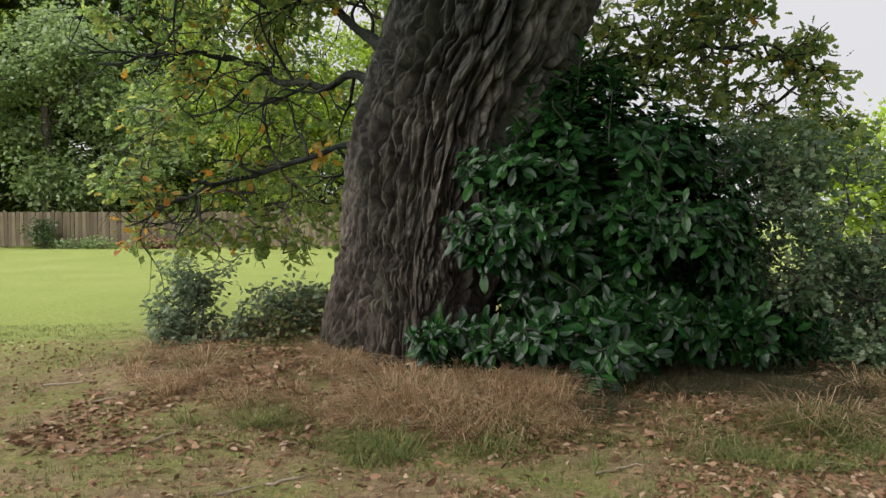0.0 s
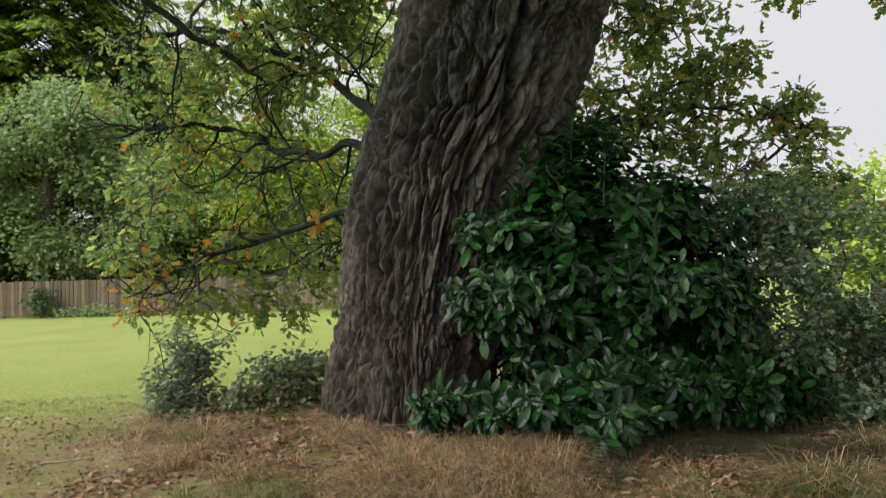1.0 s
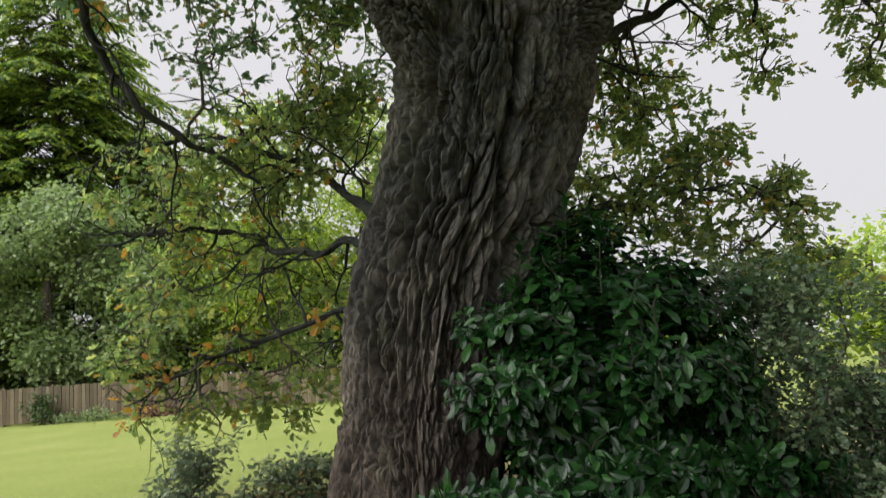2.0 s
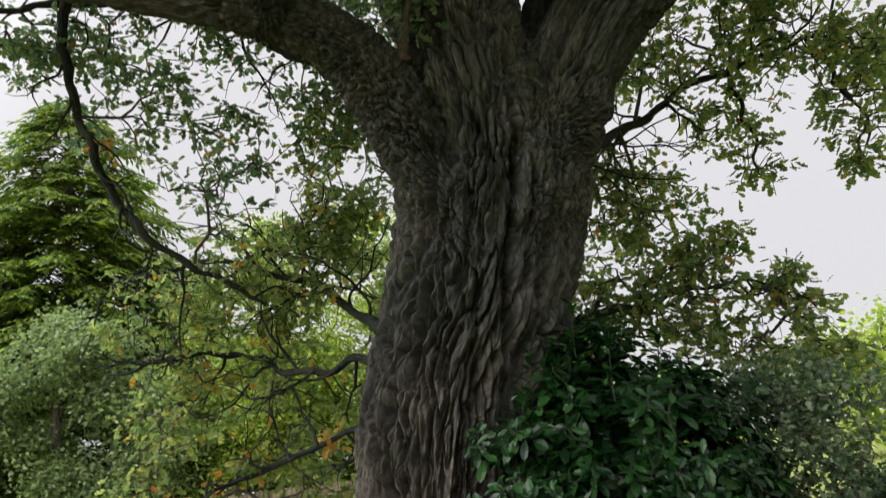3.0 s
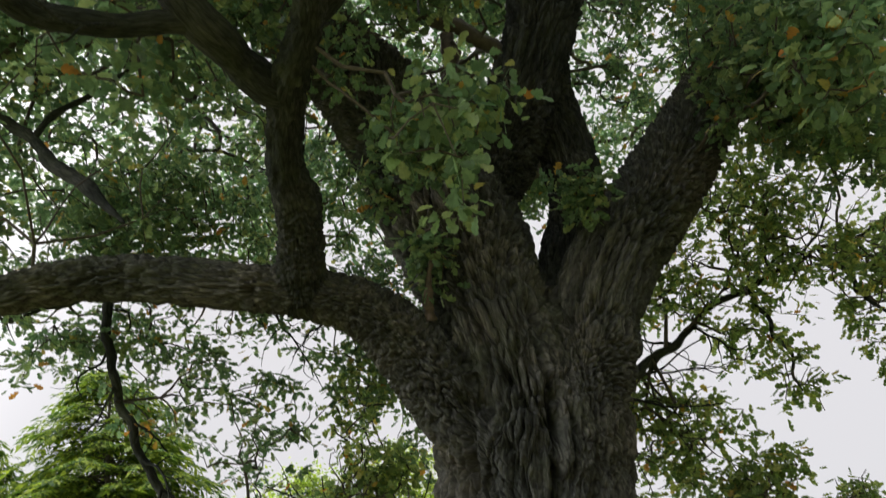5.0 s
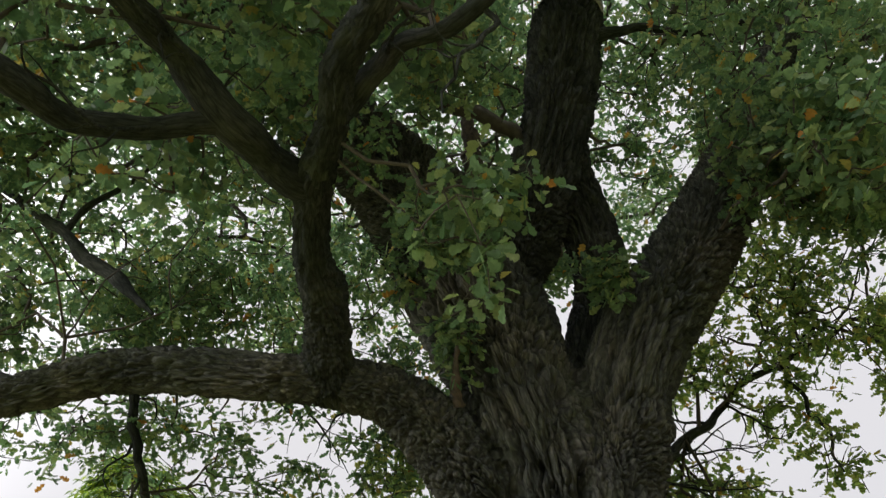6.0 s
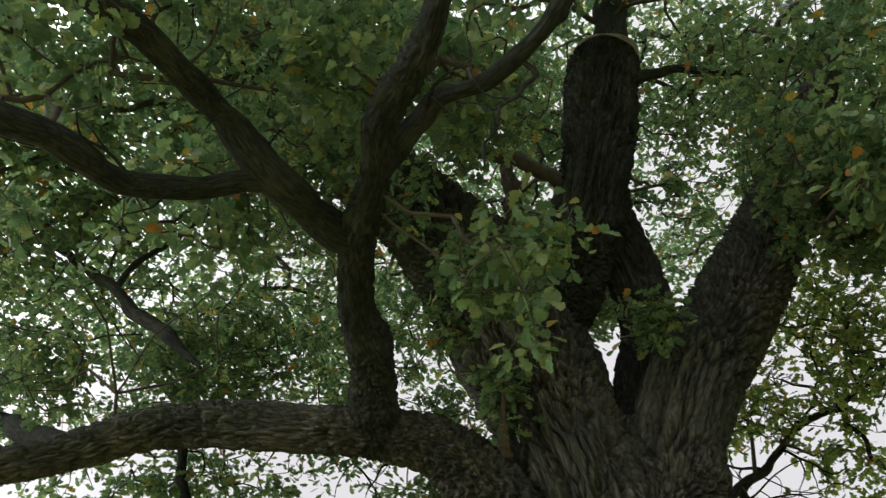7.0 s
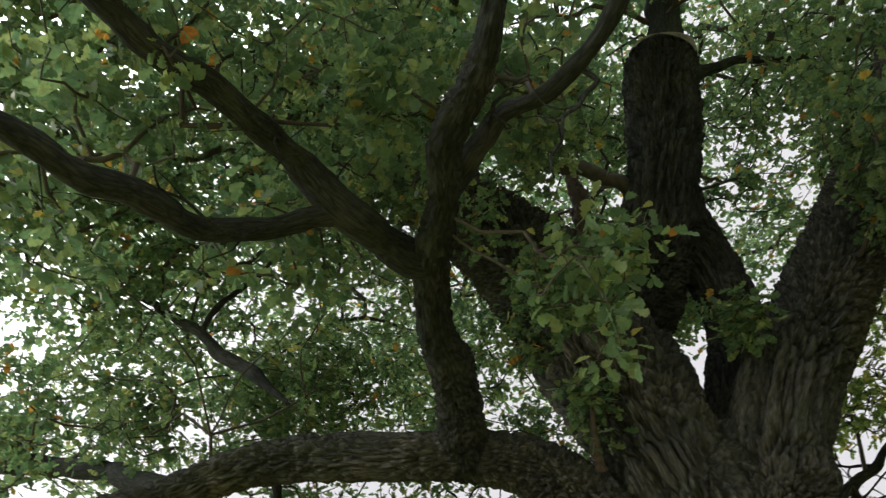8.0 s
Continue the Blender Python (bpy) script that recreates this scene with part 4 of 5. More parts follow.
# crown: masses of twigs as (centre, radii, twigs, leaves on each, gaps, name of the bough they grow from)
MASSES = [
    ((-3.4, 10.2, 3.6), (1.5, 1.1, 1.1), 165, 11, 0.38, "bough_left"),
    ((-1.9, 10.2, 3.0), (1.2, 1.0, 1.2), 60, 11, 0.40, "bough_left"),
    ((-2.4, 9.8, 1.75), (1.5, 0.7, 0.9), 85, 10, 0.44, "bough_low"),
    ((-1.7, 9.5, 1.6), (0.8, 0.6, 0.8), 22, 10, 0.38, "bough_low"),
    ((-2.7, 9.4, 1.15), (1.1, 0.4, 0.35), 45, 10, 0.36, "bough_low"),
    ((-3.5, 9.8, 2.1), (0.9, 0.8, 0.9), 65, 10, 0.34, "bough_low"),
    ((-2.6, 10.2, 4.6), (2.1, 1.0, 0.75), 185, 11, 0.36, "bough_upper"),
    ((-1.1, 9.6, 5.6), (0.7, 0.7, 1.1), 100, 10, 0.42, "bough_upper"),
    ((-2.3, 9.5, 5.9), (1.2, 0.7, 0.9), 58, 10, 0.48, "bough_hanging"),
    ((-3.2, 9.4, 6.9), (1.5, 0.8, 0.9), 60, 10, 0.48, "bough_hanging"),
    ((-3.0, 9.0, 7.8), (2.4, 1.0, 0.6), 130, 10, 0.42, "bough_back"),
    ((-5.0, 8.4, 7.9), (1.6, 1.2, 0.9), 95, 10, 0.38, "bough_back"),
    ((-1.0, 9.6, 7.4), (1.2, 1.0, 1.1), 160, 10, 0.40, "bough_back"),
    ((-0.7, 9.8, 6.2), (0.6, 0.8, 1.4), 75, 10, 0.38, "bough_back"),
    ((2.7, 9.6, 6.0), (1.1, 0.9, 1.4), 160, 10, 0.38, "bough_right"),
    ((1.9, 9.5, 4.6), (0.7, 0.8, 1.0), 55, 10, 0.34, "bough_right"),
    ((2.7, 9.4, 4.5), (0.8, 0.8, 0.9), 78, 10, 0.38, "bough_right"),
    ((4.5, 8.5, 7.6), (1.0, 0.6, 0.5), 80, 10, 0.25, "bough_right"),
    ((5.6, 8.5, 7.5), (0.9, 0.6, 0.6), 45, 10, 0.3, "bough_right"),
    ((2.6, 9.5, 5.1), (0.6, 0.6, 0.9), 62, 10, 0.3, "bough_right"),
    ((4.3, 9.5, 7.2), (1.5, 1.0, 0.9), 190, 10, 0.42, "bough_right"),
    ((5.4, 9.0, 6.5), (1.5, 0.9, 0.9), 140, 10, 0.42, "bough_right"),
    ((6.6, 9.0, 6.4), (1.2, 1.0, 0.9), 120, 10, 0.38, "bough_right"),
    ((3.5, 9.4, 6.0), (0.8, 0.7, 0.9), 65, 10, 0.42, "bough_right"),
    ((3.95, 8.6, 4.75), (0.3, 0.4, 0.6), 26, 10, 0.1, "bough_drop"),
    ((5.0, 8.1, 4.8), (0.5, 0.5, 0.55), 40, 10, 0.2, "bough_drip"),
    ((5.5, 8.4, 5.7), (1.0, 0.8, 0.6), 90, 10, 0.36, "bough_drip"),
    ((2.2, 8.6, 3.3), (1.1, 0.5, 0.65), 120, 10, 0.36, "bough_skirt"),
    ((3.0, 8.5, 3.05), (0.6, 0.4, 0.5), 60, 10, 0.22, "bough_skirt"),
    ((3.55, 8.4, 2.65), (0.65, 0.4, 0.5), 66, 10, 0.36, "bough_skirt"),
    ((4.1, 8.4, 2.3), (0.5, 0.4, 0.4), 38, 10, 0.36, "bough_skirt"),
    ((4.2, 8.5, 3.1), (0.3, 0.25, 0.2), 14, 10, 0.1, "bough_skirt"),
    ((3.7, 8.6, 3.6), (0.5, 0.4, 0.45), 62, 10, 0.2, "bough_skirt"),
    ((3.05, 8.6, 3.75), (0.5, 0.4, 0.4), 60, 10, 0.2, "bough_skirt"),
    ((-1.25, 9.6, 4.9), (0.6, 0.6, 0.6), 85, 10, 0.36, "bough_upper"),
    ((-1.6, 9.8, 3.9), (0.6, 0.6, 0.5), 50, 10, 0.36, "bough_upper"),
    ((-1.2, 2.6, 7.5), (1.8, 1.6, 0.5), 150, 9, 0.42, "limb_fork"),
    ((-2.8, 2.2, 7.25), (1.6, 1.6, 0.55), 95, 9, 0.40, "limb_side"),
    ((0.2, 2.8, 7.3), (1.0, 1.1, 0.6), 90, 9, 0.42, "limb_hook"),
    ((0.3, 4.2, 5.6), (0.6, 0.6, 0.4), 12, 10, 0.35, "limb_fore"),
    ((1.74, 6.2, 6.38), (0.32, 0.2, 0.28), 30, 9, 0.1, "limb_high"),
    ((0.35, 5.6, 7.1), (0.55, 0.35, 0.6), 70, 9, 0.3, "stem_grey"),
    ((-0.15, 6.65, 7.6), (0.5, 0.25, 0.8), 60, 9, 0.25, "stem_grey"),
    ((4.0, 5.2, 7.4), (1.1, 1.2, 1.0), 130, 10, 0.38, "limb_high"),
    ((4.9, 5.6, 8.2), (1.8, 1.5, 1.1), 210, 10, 0.40, "limb_high"),
    ((4.0, 5.8, 6.9), (0.9, 0.7, 0.8), 180, 10, 0.36, "limb_high"),
    ((4.8, 6.5, 6.4), (0.8, 0.7, 0.6), 90, 10, 0.36, "limb_high"),
    ((5.7, 6.2, 7.6), (1.2, 1.0, 0.9), 190, 10, 0.36, "limb_high"),
    ((3.6, 4.6, 6.4), (0.4, 0.4, 0.4), 34, 10, 0.2, "limb_high"),
    ((4.0, 5.4, 6.4), (0.8, 0.6, 0.5), 80, 10, 0.34, "limb_high"),
    ((3.75, 4.6, 6.05), (0.6, 0.5, 0.45), 50, 10, 0.3, "limb_high"),
    ((-3.4, 5.0, 7.8), (2.2, 1.8, 1.0), 40, 10, 0.42, "limb_low"),
    ((-3.2, 8.2, 9.0), (1.0, 0.6, 0.8), 100, 10, 0.30, "bough_back"),
    ((-4.2, 8.0, 8.9), (0.7, 0.6, 0.6), 60, 10, 0.30, "bough_back"),
    ((-2.0, 4.1, 7.4), (0.9, 0.8, 0.6), 55, 10, 0.34, "limb_fork"),
    ((0.1, 6.2, 6.1), (0.25, 0.15, 0.45), 26, 9, 0.1, "stem_grey"),
    ((-1.6, 4.7, 8.4), (1.0, 0.8, 0.7), 100, 10, 0.34, "limb_fork"),
    ((0.75, 5.0, 8.9), (0.7, 0.7, 0.7), 80, 10, 0.34, "limb_hook"),
    ((0.45, 4.0, 8.0), (0.6, 0.6, 0.5), 50, 10, 0.34, "limb_hook"),
    ((-5.8, 5.0, 7.2), (2.0, 2.0, 0.9), 95, 10, 0.40, "limb_low"),
    ((-5.9, 6.6, 8.2), (1.5, 0.8, 0.7), 130, 10, 0.4, "limb_under"),
    ((-6.7, 6.5, 9.0), (0.9, 0.7, 0.7), 90, 10, 0.25, "limb_under"),
    ((-0.8, 5.0, 8.6), (2.4, 2.2, 1.1), 210, 10, 0.42, "stem_grey"),
    ((4.0, 4.4, 9.2), (1.4, 1.6, 1.2), 100, 10, 0.44, "stem_tip"),
    ((1.80, 10.0, 7.45), (0.8, 0.6, 0.8), 90, 10, 0.3, "limb_back"),
    ((3.6, 9.5, 11.0), (1.1, 0.8, 1.1), 110, 10, 0.40, "limb_back"),
    ((-1.3, 10.4, 4.2), (0.9, 0.8, 0.8), 75, 10, 0.36, "bough_upper"),
    ((1.6, 9.8, 8.8), (1.4, 1.0, 1.2), 170, 10, 0.38, "limb_back"),
    ((-1.4, 9.4, 9.4), (1.6, 1.0, 1.2), 140, 10, 0.38, "bough_back"),
    ((-3.6, 9.0, 9.6), (1.8, 1.0, 1.1), 85, 10, 0.40, "bough_back"),
    ((-6.2, 8.4, 9.3), (1.8, 1.2, 1.0), 90, 10, 0.42, "limb_twist"),
    ((1.0, 8.0, 10.5), (3.0, 2.0, 1.6), 280, 10, 0.44, "limb_back"),
    ((-2.8, 7.6, 10.8), (3.0, 2.4, 1.8), 190, 10, 0.44, "stem_grey"),
    ((4.6, 7.6, 10.4), (2.6, 2.2, 1.8), 150, 10, 0.44, "limb_high"),
    ((0.0, 4.0, 11.5), (4.5, 3.0, 1.6), 380, 10, 0.44, "stem_tip"),
]
crown_parts, skirt_parts, twig_parts = [], [], []
for centre, radii, n_twigs, per, gap, bough in MASSES:
    tips = spread(n_twigs, centre, radii, gap)
    line = lines[bough]
    tail_part = line[len(line) // 3:, :3]
    root = tail_part[np.argmin(np.linalg.norm(tail_part - np.array(centre), axis=1))]
    pts, parent, radius = branch_out(root, tips, 0.0045)
    twig_parts.append(wood(pts, parent, radius))
    near_eye = centre[1] < 5.0 and centre[2] < 7.5
    # these boughs take the yellower leaf with backlight painted in
    yellowing = bough in ("bough_left", "bough_low", "bough_upper", "bough_right", "bough_drop", "bough_drip", "bough_skirt")
    (skirt_parts if yellowing else crown_parts).append(leaves(OAK_SHAPE if near_eye else LOBED_SHAPE, *sprays(tips[: int(n_twigs * (0.62 if yellowing else 0.88))], per, 0.15 if near_eye else 0.14, 0.35, 0.11, 0.5)))
# the high dome of the crown, thick overhead and thin towards its skirt
def dome(n, low, high, reach, gap):
    out = np.zeros((0, 3))
    while len(out) < n:
        d = unit(rng.normal(size=(n * 3, 3)))
        rise = np.degrees(np.arcsin(d[:, 2]))
        p = np.array((0.6, 6.0, 5.0)) + d * np.array((10.5, 9.5, 8.5)) * rng.uniform(0.74, 1.0, (n * 3, 1))
        out = np.vstack([out, p[(rise > low) & (rise < high) & reach(p) & (grain(p / 1.3 + 7) > gap)]])
    return out[:n]


for n_twigs, low, high, reach, gap, per, size, bough in [
        (900, 42, 90, lambda p: (p[:, 1] > 6.5) & (p[:, 0] < 0), 0.40, 12, 0.16, "stem_grey"),
        (1200, 44, 90, lambda p: (p[:, 1] > 6.5) & (p[:, 0] >= 0), 0.44, 12, 0.15, "limb_high"),
        (2250, 40, 90, lambda p: (p[:, 1] <= 6.5) & (p[:, 1] > 0.5) & (p[:, 0] < 0.5), 0.30, 12, 0.17, "limb_back"),
        (760, 43, 90, lambda p: (p[:, 1] <= 6.5) & (p[:, 1] > 1.5) & (p[:, 0] >= 0.5), 0.44, 12, 0.16, "stem_tip"),
        (560, 46, 90, lambda p: (p[:, 1] <= 1.5), 0.30, 10, 0.26, "stem_tip")]:
    tips = dome(n_twigs, low, high, reach, gap)
    crown_parts.append(leaves(HIGH_SHAPE, *sprays(tips, per - 1, size * 0.93, 0.25, 0.22, 0.45)))
    pts, parent, radius = branch_out(lines[bough][-4, :3], tips[::4], 0.009)
    twig_parts.append(wood(pts, parent, radius, 5))
rows = spline([(2.60, 6.055, 10.30, 0.42), (2.62, 6.05, 10.34, 0.425), (2.63, 6.04, 10.38, 0.415), (2.65, 6.03, 10.42, 0.34)], 0.03)
v, q, _ = tube(rows, 40, False)
v = v + (grain(v * 16)[:, None] - 0.5) * 0.05
under(new("callus_ring", mesh_of("callus_ring", v, q, CALLUS, True)), made_wood["stem_dark"], "pale ring of callus round a cut")
spray_tips = spread(29, (0.52, 4.0, 5.88), (0.5, 0.4, 0.25), 0.2)
one_leaf = mesh_of("leaf", OAK_SHAPE[0], OAK_SHAPE[1], OAK_PIECE)
for at, way, normal, size in zip(*sprays(spray_tips, 10, 0.135)):
    x, z = Vector(way).normalized(), Vector(normal)
    z = (z - x * z.dot(x)).normalized()
    ob = under(new("leaf", one_leaf), oak)
    ob.matrix_basis = Matrix.Translation(at) @ (Matrix((x, z.cross(x), z)).transposed() * size).to_4x4()
pts, parent, radius = branch_out(lines["limb_fore"][20, :3], spray_tips, 0.0045)
twig_parts.append(wood(pts, parent, radius))
autumn = []
for c in [(-3.67, 9.5, 1.79), (-3.43, 9.5, 1.79), (-3.74, 9.5, 1.33), (-2.75, 9.8, 3.25), (-1.5, 9.0, 2.28), (-2.2, 9.8, 3.7), (-2.54, 9.4, 1.25), (-3.1, 9.8, 3.3),
          (-3.9, 8.7, 6.1), (-2.4, 9.3, 2.2), (-2.75, 9.4, 1.95), (4.6, 6.4, 6.9)]:
    autumn.append(leaves(OAK_SHAPE, *sprays(spread(3, c, (0.16, 0.1, 0.1)), 7, 0.115)))
v, f = gather(autumn)
under(new("autumn_leaf", mesh_of("autumn_leaf", v, f, AUTUMN_LEAF)), oak, "orange and yellow autumn oak leaves", "stuff")
for name, label, line in [("snag", "broken reddish dead snag", [(0.62, 6.7, 7.2, 0.09), (0.78, 6.65, 8.4, 0.09), (0.93, 6.6, 9.1, 0.10), (1.0, 6.58, 9.6, 0.055), (1.05, 6.57, 10.1, 0.012)]),
                          ("torn_stub", "torn pale orange stub of a small branch", [(0.0, 6.4, 5.5, 0.05), (0.03, 6.2, 5.65, 0.038), (0.11, 6.15, 5.9, 0.03), (0.24, 6.1, 6.15, 0.008)])]:
    rows = spline(line, 0.04)
    v, q, _ = tube(rows, 12, False)
    v = v + (np.stack([grain(v * (30, 30, 7)), grain(v * (30, 30, 7) + 9), grain(v * (30, 30, 7) + 23)], 1) - 0.5) * 1.3 * np.repeat(rows[:, 3], 12)[:, None]
    under(new(name, mesh_of(name, v, q, DEAD_WOOD, True)), oak, label)
v, f = gather(skirt_parts)
under(new("skirt", mesh_of("skirt", v, f, OAK_YELLOW_BACKLIT)), oak, "yellowing lower oak leaves, coloured lighter as if backlit", "stuff")
v, f = gather(crown_parts)
under(new("crown", mesh_of("crown", v, f, OAK_LEAF)), oak, "lobed green oak leaves, a few turned orange", "stuff")
v, f = gather(twig_parts)
under(new("twig", mesh_of("twig", v, f, TWIG, True)), oak, kind="stuff")


# ---- laurel bush beside the trunk ----
def laurel_bush():
    bush = thing("laurel_bush", "dense glossy dark green laurel bush against the oak's foot", "bush")
    masses = [((1.45, 6.9, 1.35), (0.95, 0.7, 1.15), 300), ((0.45, 6.6, 2.02), (0.4, 0.3, 0.14), 18), ((0.5, 6.4, 1.42), (0.5, 0.3, 0.24), 52),
              ((2.1, 7.1, 1.4), (0.85, 0.7, 1.15), 230), ((1.35, 7.4, 2.5), (0.65, 0.5, 0.6), 110), ((0.12, 6.35, 0.5), (0.42, 0.25, 0.17), 36),
              ((1.9, 7.4, 2.2), (0.7, 0.5, 0.5), 90), ((1.6, 7.9, 0.9), (1.3, 0.45, 0.8), 150), ((1.05, 6.15, 0.5), (0.55, 0.3, 0.28), 75), ((0.75, 8.3, 1.0), (0.5, 0.35, 1.0), 200), ((0.9, 7.6, 0.7), (0.4, 0.3, 0.6), 90), ((2.7, 6.7, 0.55), (0.7, 0.4, 0.3), 90), ((2.0, 6.75, 1.2), (0.7, 0.5, 0.85), 150), ((1.8, 6.5, 0.6), (0.6, 0.35, 0.28), 70),
              ((2.2, 8.2, 1.1), (1.4, 0.4, 1.0), 190), ((0.95, 7.0, 2.25), (0.4, 0.35, 0.45), 60), ((1.1, 7.2, 1.1), (0.6, 0.3, 0.9), 90), ((2.4, 7.6, 1.0), (0.8, 0.4, 0.8), 120), ((2.3, 7.7, 0.55), (1.3, 0.3, 0.35), 150), ((1.9, 7.9, 1.9), (0.9, 0.3, 0.6), 90), ((2.6, 7.3, 0.45), (0.9, 0.3, 0.25), 100)]
    woods, ats, ways, normals, sizes = [], [], [], [], []
    for centre, radii, n in masses:
        tips = spread(n, centre, radii, 0.42, 0.5)
        tips[:, 2] = np.maximum(tips[:, 2], 0.3)
        root = np.array((centre[0] * 0.6 + 0.8, 7.4, 0.1))
        pts, parent, radius = branch_out(root, tips, 0.005)
        woods.append(wood(pts, parent, radius))
        # a drooping whorl of leaves round the end of each shoot
        per = 10
        shoot = unit(unit(tips - np.array((1.6, 8.0, 1.0))) + (0, 0, 0.55) + rng.normal(size=tips.shape) * 0.3)
        u = unit(np.cross(shoot, rng.normal(size=tips.shape)))
        v = np.cross(shoot, u)
        k = np.tile(np.arange(per), n)
        turn = k * 2.4 + np.repeat(rng.uniform(0, 6.3, n), per) + rng.normal(size=n * per) * 0.25
        shoot, u, v = (np.repeat(q, per, axis=0) for q in (shoot, u, v))
        round_way = np.cos(turn)[:, None] * u + np.sin(turn)[:, None] * v
        ats.append(np.repeat(tips, per, axis=0) - shoot * (k * 0.022)[:, None] + round_way * 0.012)
        ways.append(round_way + shoot * (0.55 - 0.06 * k)[:, None] + (0, 0, -0.32) + rng.normal(size=(n * per, 3)) * 0.16)
        normals.append(shoot * 0.9 + (0, 0, 0.25) - round_way * 0.3 + rng.normal(size=(n * per, 3)) * 0.4)
        sizes.append((0.10 + 0.07 * np.minimum(k, 5) / 5) * rng.uniform(0.8, 1.25, n * per))
    # upright shoots stand above the bush
    for x, y, z, tall in [(0.74, 6.95, 2.1, 0.62), (1.42, 6.7, 2.15, 0.6), (1.9, 6.9, 2.3, 0.4), (0.62, 6.85, 1.9, 0.45), (1.2, 7.0, 2.6, 0.5)]:
        n = 13
        k = np.linspace(0, 1, n)
        at = np.stack([x + 0.05 * k * k, np.full(n, y), z + tall * k], 1)
        a = k * n * 2.4
        way = np.stack([np.cos(a), np.sin(a), 0.5 + 0.9 * k], 1)
        ats.append(at), ways.append(way), normals.append(np.stack([-np.cos(a) * 0.6, -np.sin(a) * 0.6, np.ones(n)], 1)), sizes.append(0.19 - 0.06 * k)
        woods.append(tube(np.hstack([at, np.linspace(0.008, 0.003, n)[:, None]]), 5, False)[:2])
    at, way, normal, size = np.vstack(ats), np.vstack(ways), np.vstack(normals), np.concatenate(sizes)
    # the leaves nearest to the open side are single pieces
    front = np.argsort(at[:, 1] + 0.25 * np.abs(at[:, 0] - 1.1))[:300]
    rest = np.setdiff1d(np.arange(len(at)), front)
    v, f = leaves(LAUREL_SHAPE, at[rest], way[rest], normal[rest], size[rest])
    under(new("foliage", mesh_of("foliage", v, f, LAUREL_LEAF)), bush, "broad leathery dark green leaves", "stuff")
    one = mesh_of("leaf", LAUREL_SHAPE[0], LAUREL_SHAPE[1], LAUREL_PIECE)
    for k in front:
        x = Vector(way[k]).normalized()
        z = Vector(normal[k])
        z = (z - x * z.dot(x)).normalized()
        m = Matrix((x, z.cross(x), z)).transposed() * size[k]
        ob = under(new("leaf", one), bush)
        ob.matrix_basis = Matrix.Translation(at[k]) @ m.to_4x4()
    v, f = gather(woods)
    under(new("stem", mesh_of("stem", v, f, LAUREL_STEM, True)), bush, kind="stuff")


laurel_bush()


def side_shrub():
    shrub = thing("shrub", "tangled grey-green shrub growing beside the laurel", "shrub")
    woods, greens = [], []
    for centre, radii, n in [((3.3, 7.4, 1.35), (1.05, 0.7, 1.1), 330), ((4.6, 7.6, 1.15), (1.0, 0.7, 1.0), 230), ((2.9, 7.5, 2.1), (0.7, 0.4, 0.45), 90), ((5.9, 8.0, 1.0), (1.0, 0.7, 0.9), 160), ((4.0, 6.9, 0.5), (1.3, 0.4, 0.4), 170), ((4.6, 8.3, 0.7), (1.4, 0.4, 0.6), 120)]:
        tips = spread(n, centre, radii, 0.46, 0.45)
        tips[:, 2] = np.maximum(tips[:, 2], 0.3)
        pts, parent, radius = branch_out(np.array((centre[0], 7.6, 0.1)), tips, 0.004)
        woods.append(wood(pts, parent, radius, 4))
        greens.append(leaves(HIGH_SHAPE, *sprays(tips, 15, 0.09, 0.25, 0.13)))
    v, f = gather(greens)
    under(new("foliage", mesh_of("foliage", v, f, SIDE_LEAF)), shrub, kind="stuff")
    v, f = gather(woods)
    under(new("stem", mesh_of("stem", v, f, TWIG, True)), shrub, kind="stuff")


side_shrub()


# ---- grey-green suckers at the trunk's other side ----
def sucker_shrub():
    shrub = thing("oak_sucker_shrub", "low grey-green leafy shrub at the foot of the oak", "shrub")
    woods, greens = [], []
    for centre, radii, n in [((-2.45, 8.2, 0.55), (0.65, 0.4, 0.4), 130), ((-2.6, 8.3, 0.9), (0.5, 0.3, 0.25), 26), ((-1.75, 8.5, 0.5), (0.6, 0.4, 0.34), 100), ((-2.5, 7.85, 0.36), (0.5, 0.3, 0.16), 40)]:
        tips = spread(n, centre, radii, 0.38, 0.4)
        pts, parent, radius = branch_out(np.array((centre[0], centre[1], 0.15)), tips, 0.003)
        woods.append(wood(pts, parent, radius, 4))
        greens.append(leaves(LOBED_SHAPE, *sprays(tips, 13, 0.075, 0.1, 0.09)))
    v, f = gather(greens)
    under(new("foliage", mesh_of("foliage", v, f, SHRUB_LEAF)), shrub, kind="stuff")
    v, f = gather(woods)
    under(new("stem", mesh_of("stem", v, f, TWIG, True)), shrub, kind="stuff")


sucker_shrub()


def weed_patch():
    """Low nettles and brambles between the suckers and the trunk."""
    weeds = thing("weed_patch", "low brown and green weeds beside the oak's foot", "weeds")
    tips = np.vstack([spread(150, (-1.45, 8.6, 0.42), (0.55, 0.4, 0.34), 0.36, 0.4), spread(60, (-1.75, 8.1, 0.34), (0.5, 0.3, 0.16), 0.36, 0.4)])
    pts, parent, radius = branch_out(np.array((-1.5, 8.5, 0.12)), tips, 0.003)
    v, f = wood(pts, parent, radius, 4)
    under(new("stem", mesh_of("stem", v, f, TWIG, True)), weeds, kind="stuff")
    v, f = leaves(SMALL_SHAPE, *sprays(tips, 12, 0.07, 0.1, 0.1))
    under(new("foliage", mesh_of("foliage", v, f, WEED_LEAF)), weeds, kind="stuff")


weed_patch()


